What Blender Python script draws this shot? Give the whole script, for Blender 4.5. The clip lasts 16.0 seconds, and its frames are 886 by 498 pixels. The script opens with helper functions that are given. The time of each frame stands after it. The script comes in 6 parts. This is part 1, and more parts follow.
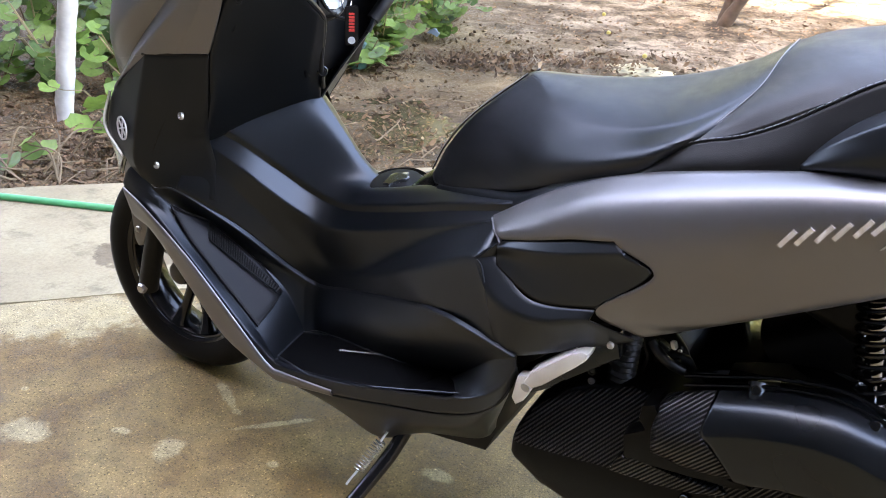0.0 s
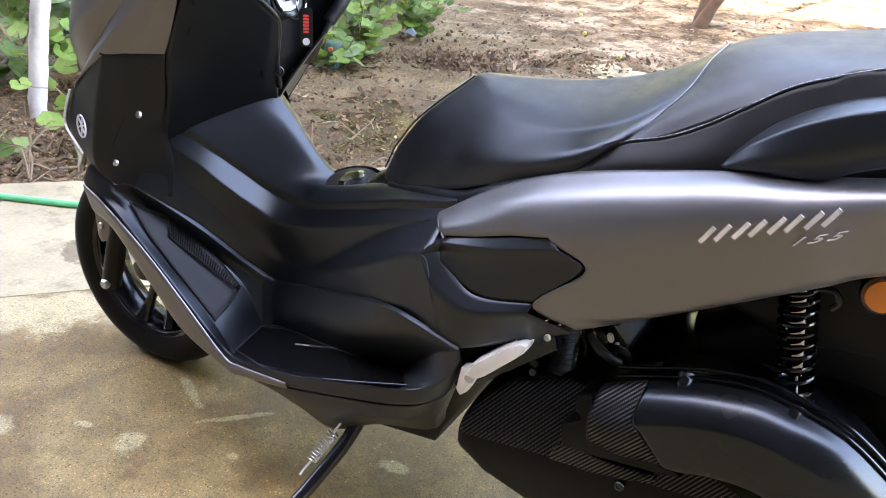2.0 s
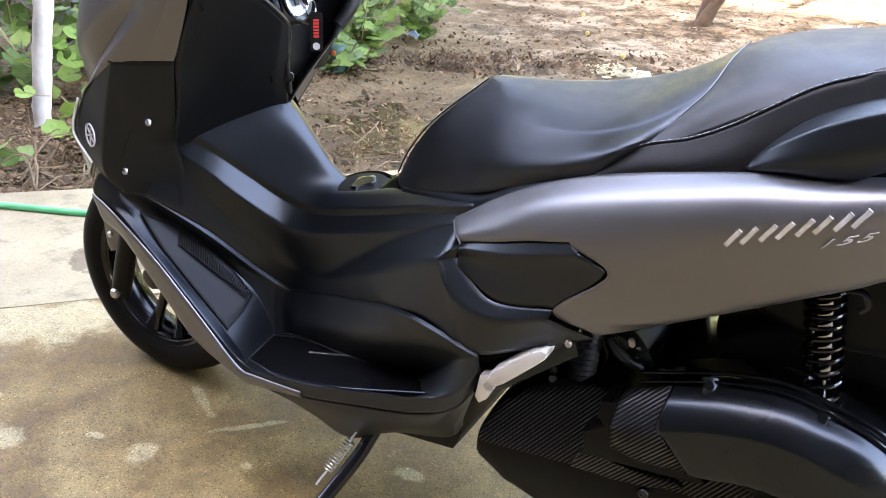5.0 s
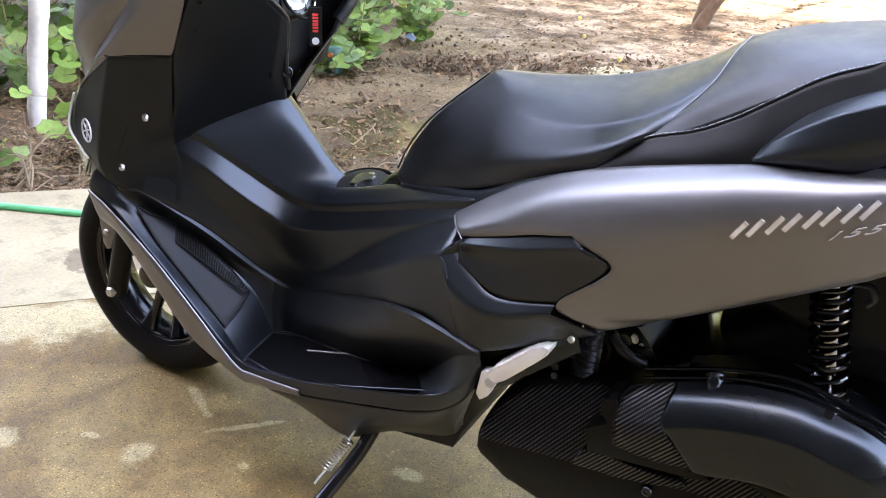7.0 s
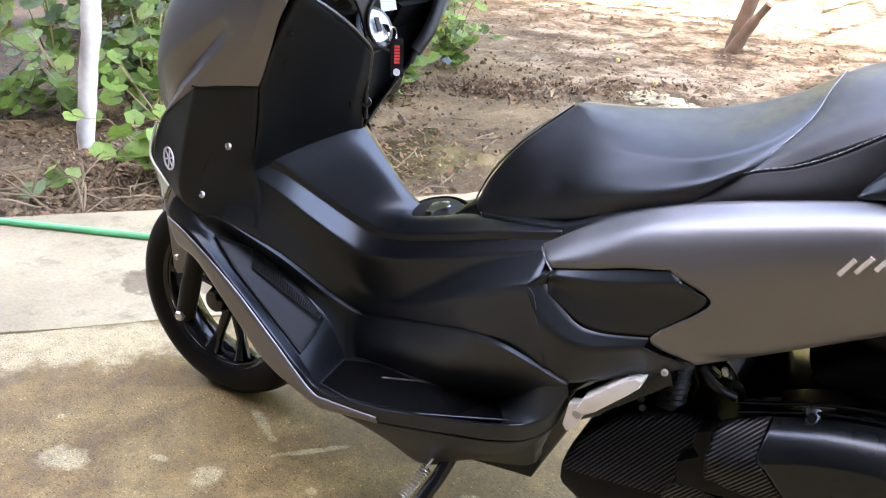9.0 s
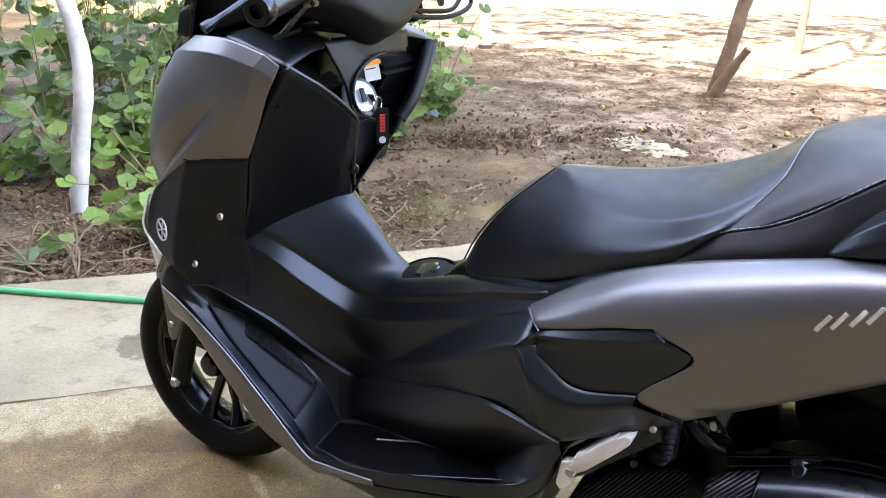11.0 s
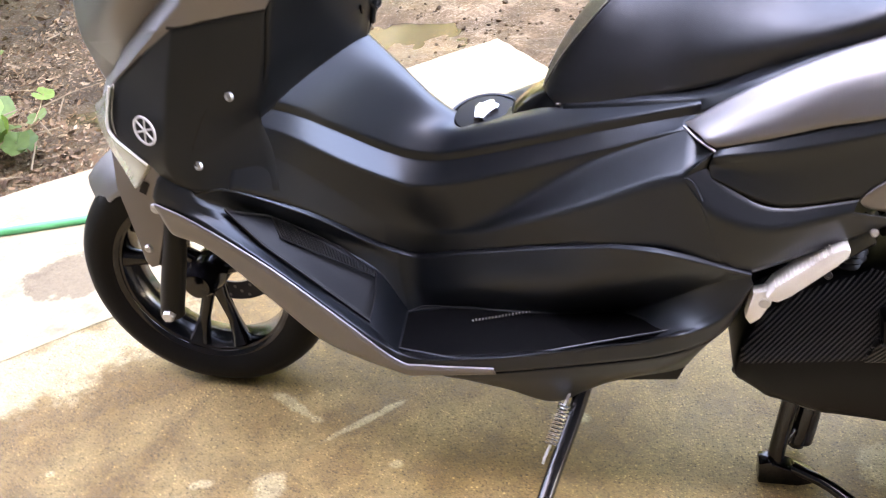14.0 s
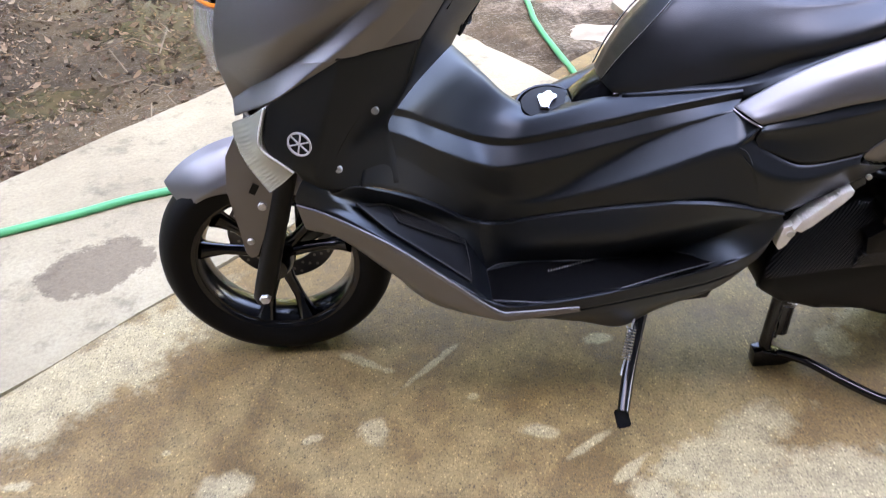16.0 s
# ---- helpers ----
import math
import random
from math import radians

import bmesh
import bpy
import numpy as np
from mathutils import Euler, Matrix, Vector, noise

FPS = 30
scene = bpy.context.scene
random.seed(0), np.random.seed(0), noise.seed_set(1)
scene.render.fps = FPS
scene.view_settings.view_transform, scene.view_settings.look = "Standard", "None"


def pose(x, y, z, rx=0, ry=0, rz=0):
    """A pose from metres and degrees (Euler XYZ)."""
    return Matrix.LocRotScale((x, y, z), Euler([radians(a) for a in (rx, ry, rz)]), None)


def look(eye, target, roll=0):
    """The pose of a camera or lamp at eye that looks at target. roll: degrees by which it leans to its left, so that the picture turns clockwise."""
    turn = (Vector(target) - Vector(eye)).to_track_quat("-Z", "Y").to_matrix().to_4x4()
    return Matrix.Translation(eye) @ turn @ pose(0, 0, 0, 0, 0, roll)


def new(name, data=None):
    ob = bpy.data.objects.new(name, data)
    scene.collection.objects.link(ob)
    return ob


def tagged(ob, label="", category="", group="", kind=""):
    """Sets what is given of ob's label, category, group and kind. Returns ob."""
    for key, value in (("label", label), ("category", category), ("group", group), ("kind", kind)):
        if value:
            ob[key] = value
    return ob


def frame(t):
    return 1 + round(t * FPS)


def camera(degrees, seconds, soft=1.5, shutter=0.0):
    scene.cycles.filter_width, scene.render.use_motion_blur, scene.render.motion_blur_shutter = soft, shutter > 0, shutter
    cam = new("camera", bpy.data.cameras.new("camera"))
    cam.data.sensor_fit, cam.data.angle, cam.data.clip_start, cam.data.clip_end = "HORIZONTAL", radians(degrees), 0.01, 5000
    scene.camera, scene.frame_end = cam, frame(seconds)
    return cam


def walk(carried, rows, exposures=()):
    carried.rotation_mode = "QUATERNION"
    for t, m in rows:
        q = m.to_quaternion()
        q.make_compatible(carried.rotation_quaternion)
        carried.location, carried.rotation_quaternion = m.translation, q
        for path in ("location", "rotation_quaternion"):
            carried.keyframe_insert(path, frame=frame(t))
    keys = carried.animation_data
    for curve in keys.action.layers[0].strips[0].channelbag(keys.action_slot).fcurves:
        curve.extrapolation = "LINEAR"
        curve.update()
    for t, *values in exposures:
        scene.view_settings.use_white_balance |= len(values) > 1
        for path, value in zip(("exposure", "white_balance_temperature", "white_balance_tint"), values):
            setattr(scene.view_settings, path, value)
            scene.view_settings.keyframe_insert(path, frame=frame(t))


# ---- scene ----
cam = camera(55.0, 16.0, soft=0.95, shutter=0.4)
EXPOSURES = [(t, s + .45, k, tint) for t, s, k, tint in ((0.0, 4.42, 7800, 20), (1.5, 4.6, 7900, 20), (3.5, 4.64, 8000, 20), (6.0, 4.61, 8000, 20), (8.5, 4.65, 8050, 22), (9.5, 4.5, 7900, 22), (12.0, 4.24, 7500, 19), (12.5, 4.4, 7400, 24), (13.0, 4.9, 8700, 25), (13.5, 5.0, 8650, 28), (14.0, 5.15, 8500, 27), (14.5, 4.8, 8200, 27), (15.0, 4.55, 8100, 26), (15.5, 4.4, 8100, 26), (16.0, 4.42, 7600, 25))]
PATH = [
    (0, (1.291, -1.172, 1.08), (0.409, 0.414, 0.239), 3.0),
    (0.5, (1.298, -1.169, 1.077), (0.418, 0.41, 0.221), 2.1),
    (1, (1.303, -1.161, 1.074), (0.431, 0.415, 0.204), 1.8),
    (1.5, (1.329, -1.169, 1.085), (0.469, 0.419, 0.226), 3.1),
    (2, (1.356, -1.177, 1.095), (0.506, 0.426, 0.254), 3.6),
    (2.5, (1.367, -1.188, 1.103), (0.509, 0.419, 0.279), 3.1),
    (3, (1.36, -1.182, 1.099), (0.495, 0.422, 0.275), 2.8),
    (3.5, (1.349, -1.175, 1.095), (0.484, 0.426, 0.266), 2.7),
    (6, (1.327, -1.165, 1.088), (0.476, 0.439, 0.249), 2.7),
    (6.5, (1.328, -1.16, 1.081), (0.475, 0.446, 0.247), 2.6),
    (7, (1.321, -1.168, 1.074), (0.471, 0.442, 0.247), 2.9),
    (7.5, (1.31, -1.169, 1.068), (0.459, 0.442, 0.244), 3.4),
    (8, (1.28, -1.183, 1.061), (0.422, 0.424, 0.236), 3.6),
    (8.5, (1.245, -1.202, 1.063), (0.371, 0.402, 0.248), 3.4),
    (9, (1.238, -1.219, 1.088), (0.338, 0.384, 0.301), 2.8),
    (9.5, (1.254, -1.233, 1.115), (0.332, 0.394, 0.407), 1.5),
    (9.7, (1.263, -1.239, 1.127), (0.338, 0.403, 0.457), 1.2),
    (11.8, (1.22, -1.22, 1.11), (0.341, 0.417, 0.37), 1.1),
    (12, (1.193, -1.215, 1.094), (0.335, 0.421, 0.327), 0.8),
    (12.5, (1.061, -1.146, 1.03), (0.322, 0.524, 0.216), -1.8),
    (13, (0.94, -1.064, 0.936), (0.319, 0.618, 0.049), -3.8),
    (13.5, (0.856, -1.07, 0.95), (0.335, 0.585, -0.045), -4.1),
    (14, (0.761, -1.152, 1.057), (0.33, 0.493, 0.004), -5.5),
    (14.5, (0.624, -1.16, 1.149), (0.293, 0.487, 0.064), -6.0),
    (15, (0.482, -1.156, 1.228), (0.301, 0.482, 0.094), -6.3),
    (15.5, (0.409, -1.245, 1.262), (0.336, 0.371, 0.085), -4.7),
    (16, (0.332, -1.38, 1.278), (0.348, 0.22, 0.078), -3.0),
]
walk(cam, [(t, look(eye, target, roll)) for t, eye, target, roll in PATH], EXPOSURES)

# ---- light ----
SUN_AZ, SUN_EL = 172.0, 42.0     # degrees from +y towards -x, and above the horizon: from behind the added house
world = bpy.data.worlds.new("sky")
scene.world = world
world.use_nodes = True
_sky = world.node_tree.nodes.new("ShaderNodeTexSky")
_sky.sky_type = "NISHITA"
_sky.sun_disc = False
_sky.sun_elevation = radians(SUN_EL)
_sky.sun_rotation = radians(-SUN_AZ)
_sky.dust_density, _sky.ozone_density = 2.5, 0.6
_bg = world.node_tree.nodes["Background"]
_bg.inputs[1].default_value = 0.15
world.node_tree.links.new(_sky.outputs[0], _bg.inputs[0])
sun = new("sun", bpy.data.lights.new("sun", "SUN"))
sun.data.energy, sun.data.angle, sun.data.color = 3.4, radians(0.6), (1.0, 0.93, 0.82)
_ce, _se = math.cos(radians(SUN_EL)), math.sin(radians(SUN_EL))
_sd = Vector((-math.sin(radians(SUN_AZ)) * _ce, math.cos(radians(SUN_AZ)) * _ce, _se))
sun.matrix_world = look(_sd * 30, (0, 0, 0))


# ---- materials ----
def material(name):
    m = bpy.data.materials.new(name)
    m.use_nodes = True
    t = m.node_tree
    return m, t, t.nodes["Principled BSDF"]


def node(t, kind, **inputs):
    n = t.nodes.new("ShaderNode" + kind)
    for k, v in inputs.items():
        n.inputs[k.replace("_", " ")].default_value = v
    return n


def ramp(t, src, stops):
    r = t.nodes.new("ShaderNodeValToRGB")
    e = r.color_ramp.elements
    while len(e) < len(stops):
        e.new(0.5)
    for el, (p, c) in zip(e, stops):
        el.position = p
        el.color = (*c, 1) if len(c) == 3 else c
    t.links.new(src, r.inputs[0])
    return r.outputs[0]


def grey(v):
    return (v, v, v)


def mix(t, fac, a, b, mode="MIX"):
    m = t.nodes.new("ShaderNodeMix")
    m.data_type, m.blend_type = "RGBA", mode
    for i, v in ((0, fac), (6, a), (7, b)):
        if isinstance(v, bpy.types.NodeSocket):
            t.links.new(v, m.inputs[i])
        elif i == 0:
            m.inputs[0].default_value = v
        else:
            m.inputs[i].default_value = (*v, 1)
    return m.outputs[2]


def math_node(t, op, a, b=0.0):
    m = t.nodes.new("ShaderNodeMath")
    m.operation = op
    for i, v in enumerate((a, b)):
        if isinstance(v, bpy.types.NodeSocket):
            t.links.new(v, m.inputs[i])
        else:
            m.inputs[i].default_value = v
    return m.outputs[0]


def coords(t):
    return t.nodes.new("ShaderNodeTexCoord").outputs["Object"]


def noise_tex(t, vec, scale, detail=4, rough=0.55):
    n = node(t, "TexNoise", Scale=scale, Detail=detail, Roughness=rough)
    t.links.new(vec, n.inputs["Vector"])
    return n.outputs["Fac"]


def bump(t, p, height, strength, dist):
    b = node(t, "Bump", Strength=strength, Distance=dist)
    t.links.new(height, b.inputs["Height"])
    t.links.new(b.outputs[0], p.inputs["Normal"])


def plain(name, col, rough, metal=0.0, grain=0.0, grain_scale=400, vary=0.12, spec=0.5, coat=0.0, wear=0.02):
    """A painted, moulded or metal surface: colour and gloss vary a little, with a fine grain."""
    m, t, p = material(name)
    v = coords(t)
    big = noise_tex(t, v, 9, 3)
    c = ramp(t, big, [(0.3, tuple(x * (1 - vary) for x in col)), (0.7, tuple(min(1, x * (1 + vary)) for x in col))])
    t.links.new(c, p.inputs["Base Color"])
    soft = noise_tex(t, v, 5, 2)
    t.links.new(ramp(t, soft, [(0.3, grey(max(0, rough - wear))), (0.7, grey(min(1, rough + wear)))]), p.inputs["Roughness"])
    p.inputs["Metallic"].default_value = metal
    p.inputs["Specular IOR Level"].default_value = spec
    p.inputs["Coat Weight"].default_value = coat
    if grain:
        bump(t, p, noise_tex(t, v, grain_scale, 3), grain, 0.001)
    return m


BLACK = plain("black moulded plastic", (0.0018, 0.0022, 0.0031), 0.38, spec=0.68, vary=0.2)
BLACK.node_tree.nodes["Principled BSDF"].inputs["Specular Tint"].default_value = (0.82, 0.91, 1.0, 1)
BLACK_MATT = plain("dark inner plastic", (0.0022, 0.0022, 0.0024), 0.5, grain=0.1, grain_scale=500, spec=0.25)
SHIELD = plain("grained black plastic", (0.0020, 0.0022, 0.0026), 0.44, grain=0.15, grain_scale=700, spec=0.42)
SHIELD.node_tree.nodes["Principled BSDF"].inputs["Specular Tint"].default_value = (0.80, 0.90, 1.0, 1)
GLOSS = plain("gloss black paint", (0.002, 0.002, 0.0025), 0.17, spec=0.5)
SATIN = plain("satin black cast metal", (0.0009, 0.0010, 0.0013), 0.27, spec=0.58)
SATIN.node_tree.nodes["Principled BSDF"].inputs["Specular Tint"].default_value = (0.80, 0.90, 1.0, 1)
TITAN = plain("matt titanium paint", (0.205, 0.199, 0.202), 0.42, metal=0.90, vary=0.03, grain=0.05, grain_scale=900)
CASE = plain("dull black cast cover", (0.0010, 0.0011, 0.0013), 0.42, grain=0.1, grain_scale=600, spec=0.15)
RUBBER = plain("tyre rubber", (0.003, 0.003, 0.0032), 0.5, grain=0.3, grain_scale=250, spec=0.13)
MAT_RUBBER = plain("footboard rubber mat", (0.0024, 0.0026, 0.0034), 0.46, grain=0.2, grain_scale=420, spec=0.26)
# Duller mat rubber, also darkened for the deep shade of the foot well.
FLOOR_RUBBER = plain("dull shaded floor rubber", (0.0010, 0.0011, 0.0014), 0.6, grain=0.2, grain_scale=420, spec=0.07)
CHROME = plain("chrome", (0.58, 0.58, 0.58), 0.16, metal=1.0, vary=0.05)
STEEL = plain("zinc plated steel", (0.50, 0.50, 0.49), 0.32, metal=0.6)
ALU = plain("cast aluminium", (0.74, 0.72, 0.67), 0.38, metal=0.35, grain=0.1)
ORANGE = plain("orange reflector plastic", (0.612, 0.158, 0.014), 0.25, coat=0.5)
RED = plain("red print", (0.540, 0.036, 0.029), 0.5)
SILVER_PRINT = plain("silver emblem print", (0.504, 0.504, 0.504), 0.35, metal=0.2)
BADGE = plain("polished badge", (0.85, 0.85, 0.86), 0.2, metal=0.6)
THREAD = plain("pale stitching thread", (0.317, 0.317, 0.324), 0.8)
WHITE_LABEL = plain("paper label", (0.331, 0.331, 0.324), 0.6)
SWITCH_METAL = plain("satin switch metal", (0.42, 0.43, 0.44), 0.36, metal=0.25)
BELLOWS = plain("ribbed black rubber", (0.008, 0.008, 0.0088), 0.42, spec=0.5)
DARK_CHROME = plain("dark polished steel", (0.30, 0.30, 0.31), 0.10, metal=1.0, vary=0.05)
DISC = plain("brake disc steel", (0.10, 0.10, 0.105), 0.35, metal=0.9)


def leather(name, col, rough, scale):
    m, t, p = material(name)
    v = coords(t)
    vor = node(t, "TexVoronoi", Scale=scale)
    t.links.new(v, vor.inputs["Vector"])
    big = noise_tex(t, v, 14, 6, 0.65)
    t.links.new(ramp(t, big, [(0.35, tuple(x * 0.8 for x in col)), (0.72, tuple(x * 1.35 for x in col))]), p.inputs["Base Color"])
    st = node(t, "Mapping")
    st.inputs["Rotation"].default_value = (0, radians(35), 0)
    st.inputs["Scale"].default_value = (9, 9, 40)
    t.links.new(v, st.inputs["Vector"])
    smear = noise_tex(t, st.outputs[0], 1.6, 5, 0.7)
    rubbed = math_node(t, "ADD", math_node(t, "MULTIPLY", big, 0.5), math_node(t, "MULTIPLY", smear, 0.5))
    t.links.new(ramp(t, rubbed, [(0.36, grey(rough - 0.08)), (0.62, grey(rough + 0.12))]), p.inputs["Roughness"])
    bump(t, p, vor.outputs["Distance"], 0.2, 0.0006)
    return m


SEAT = leather("black seat vinyl", (0.0022, 0.0026, 0.0036), 0.40, 900)
SEAT.node_tree.nodes["Principled BSDF"].inputs["Specular IOR Level"].default_value = 0.75
SEAT.node_tree.nodes["Principled BSDF"].inputs["Specular Tint"].default_value = (0.86, 0.92, 1.0, 1)
FLANK = leather("matt black seat vinyl", (0.0018, 0.0021, 0.0026), 0.46, 900)
FLANK.node_tree.nodes["Principled BSDF"].inputs["Specular IOR Level"].default_value = 0.4
PILLION = leather("grey grained seat vinyl", (0.025, 0.0255, 0.0265), 0.5, 600)


def carbon(name, across):
    """Twill of dark film: fine slanted ribs, broken into short threads, with a slow sheen."""
    m, t, p = material(name)
    v = coords(t)

    def band(way, scale):
        d = t.nodes.new("ShaderNodeVectorMath")
        d.operation = "DOT_PRODUCT"
        t.links.new(v, d.inputs[0])
        d.inputs[1].default_value = way
        c = t.nodes.new("ShaderNodeCombineXYZ")
        t.links.new(d.outputs["Value"], c.inputs[2])
        w = node(t, "TexWave", Scale=scale)
        w.bands_direction = "Z"
        t.links.new(c.outputs[0], w.inputs["Vector"])
        return w.outputs["Fac"]

    rib = band(across, 66)
    thread = band((.35, .20, .92), 130)
    h = math_node(t, "ADD", math_node(t, "MULTIPLY", rib, 0.78), math_node(t, "MULTIPLY", thread, 0.22))
    t.links.new(ramp(t, h, [(0.35, grey(0.0012)), (0.8, (0.013, 0.014, 0.017))]), p.inputs["Base Color"])
    t.links.new(ramp(t, h, [(0.35, grey(0.55)), (0.8, grey(0.27))]), p.inputs["Roughness"])
    t.links.new(ramp(t, h, [(0.35, grey(0.10)), (0.8, grey(0.60))]), p.inputs["Specular IOR Level"])
    bump(t, p, h, 0.35, 0.0008)
    return m


CARBON = carbon("twill patterned film", (-.75, 0, .66))
CARBON_TOP = carbon("twill patterned film on the air case", (.735, -.240, -.635))


def clear(name, tint=(0.95, 0.96, 0.96), rough=0.08):
    m, t, p = material(name)
    p.inputs["Base Color"].default_value = (*tint, 1)
    p.inputs["Transmission Weight"].default_value = 0.9
    p.inputs["Roughness"].default_value = rough
    p.inputs["IOR"].default_value = 1.45
    return m


LENS = clear("clear lamp plastic", (0.93, 0.92, 0.88), 0.02)
SMOKE = plain("smoked screen", (0.006, 0.006, 0.007), 0.15)
LAMP_SILVER = plain("ribbed lamp reflector", (0.40, 0.41, 0.36), 0.24, metal=0.55, vary=0.3)
LAMP_RIM = plain("pale clear plastic edge", (0.66, 0.66, 0.60), 0.2, vary=0.1)


def concrete():
    m, t, p = material("worn wet concrete")
    v = coords(t)
    big = noise_tex(t, v, 1.6, 6, 0.6)
    mid = noise_tex(t, v, 7, 8, 0.65)
    fine = noise_tex(t, v, 190, 4, 0.75)
    col = ramp(t, mid, [(0.32, (0.105, 0.0615, 0.0205)), (0.47, (0.147, 0.0885, 0.0285)), (0.65, (0.214, 0.138, 0.050))])
    # dry pale plaques
    dry = ramp(t, math_node(t, "ADD", big, math_node(t, "MULTIPLY", math_node(t, "SUBTRACT", mid, 0.5), 0.5)), [(0.50, grey(0)), (0.66, grey(0.7))])
    col = mix(t, dry, col, (0.250, 0.181, 0.074))
    spots = None
    for x, y, rx, ry, s in SPOTS:
        d = node(t, "Mapping")
        d.vector_type = "TEXTURE"
        d.inputs["Location"].default_value = (x, y, 0)
        d.inputs["Rotation"].default_value = (0, 0, radians(s))
        d.inputs["Scale"].default_value = (rx, ry, 50)
        t.links.new(v, d.inputs["Vector"])
        ln = t.nodes.new("ShaderNodeVectorMath")
        ln.operation = "LENGTH"
        t.links.new(d.outputs[0], ln.inputs[0])
        w = math_node(t, "ADD", ln.outputs["Value"], math_node(t, "MULTIPLY", math_node(t, "SUBTRACT", noise_tex(t, v, 14, 6, 0.7), 0.5), 2.2))
        f = ramp(t, w, [(0.62, grey(0.8)), (1.0, grey(0))])
        spots = f if spots is None else math_node(t, "MAXIMUM", spots, f)
    col = mix(t, spots, col, (0.35, 0.288, 0.163))
    speck = ramp(t, fine, [(0.30, grey(0.34)), (0.45, grey(0.90)), (0.58, grey(1.10)), (0.72, grey(1.7))])
    col = mix(t, 0.9, col, speck, "MULTIPLY")
    # grains of sand and gravel, round, pale and dark
    for scale, size, share, dark, pale in ((40, 0.10, 0.22, 0.35, 1.8), (120, 0.30, 0.18, 0.46, 1.75), (185, 0.38, 0.24, 0.50, 1.7), (300, 0.40, 0.3, 0.55, 1.6)):
        vor = node(t, "TexVoronoi", Scale=scale)
        t.links.new(v, vor.inputs["Vector"])
        sep = t.nodes.new("ShaderNodeSeparateColor")
        t.links.new(vor.outputs["Color"], sep.inputs[0])
        dot = ramp(t, vor.outputs["Distance"], [(size * 0.7, grey(1)), (size, grey(0))])
        tone = ramp(t, sep.outputs[0], [(share - 0.01, grey(dark)), (share, grey(1.0)), (1.0 - share * 0.6, grey(1.0)), (1.0 - share * 0.6 + 0.01, grey(pale))])
        col = mix(t, dot, col, mix(t, 1.0, col, tone, "MULTIPLY"))
    # blotches a hand wide, where water dried unevenly
    blot = noise_tex(t, v, 22, 7, 0.72)
    col = mix(t, 0.8, col, ramp(t, blot, [(0.32, grey(0.66)), (0.5, grey(1.0)), (0.68, grey(1.22))]), "MULTIPLY")
    t.links.new(col, p.inputs["Base Color"])
    t.links.new(ramp(t, mid, [(0.3, grey(0.45)), (0.65, grey(0.8))]), p.inputs["Roughness"])
    h = mix(t, 0.5, fine, mid)
    bump(t, p, h, 0.6, 0.006)
    return m


SPOTS = [(0.19, -0.26, 0.036, 0.038, 0), (0.06, -0.27, 0.013, 0.011, 0), (0.51, -0.28, 0.044, 0.02, -15), (0.6, -0.32, 0.064, 0.011, 35), (0.67, -0.38, 0.051, 0.013, 40), (0.9, -0.36, 0.072, 0.031, 0), (1.04, -0.44, 0.059, 0.047, 0), (0.94, -0.44, 0.059, 0.026, 0), (0.7, -0.44, 0.06, 0.031, 0), (-0.08, -0.37, 0.064, 0.04, 0), (-0.47, -0.34, 0.022, 0.017, 0),
         (0.39, -0.18, 0.016, 0.013, 0), (0.16, -0.06, 0.073, 0.014, -30), (-0.38, -0.03, 0.15, 0.075, -25), (-0.47, -0.14, 0.072, 0.027, -25), (-0.21, -0.28, 0.011, 0.009, 0), (0.67, -0.03, 0.036, 0.018, 0), (1.17, -0.08, 0.047, 0.057, 20), (1.26, -0.01, 0.06, 0.061, 0), (-0.48, -0.34, 0.033, 0.014, 0),
         (-0.46, -0.08, 0.5, 0.12, 45.6), (0.07, -0.265, 0.022, 0.010, 10), (0.30, -0.09, 0.10, 0.010, 45), (1.02, -0.46, 0.34, 0.12, 0), (0.86, -0.34, 0.22, 0.06, 30)]
CONCRETE = concrete()


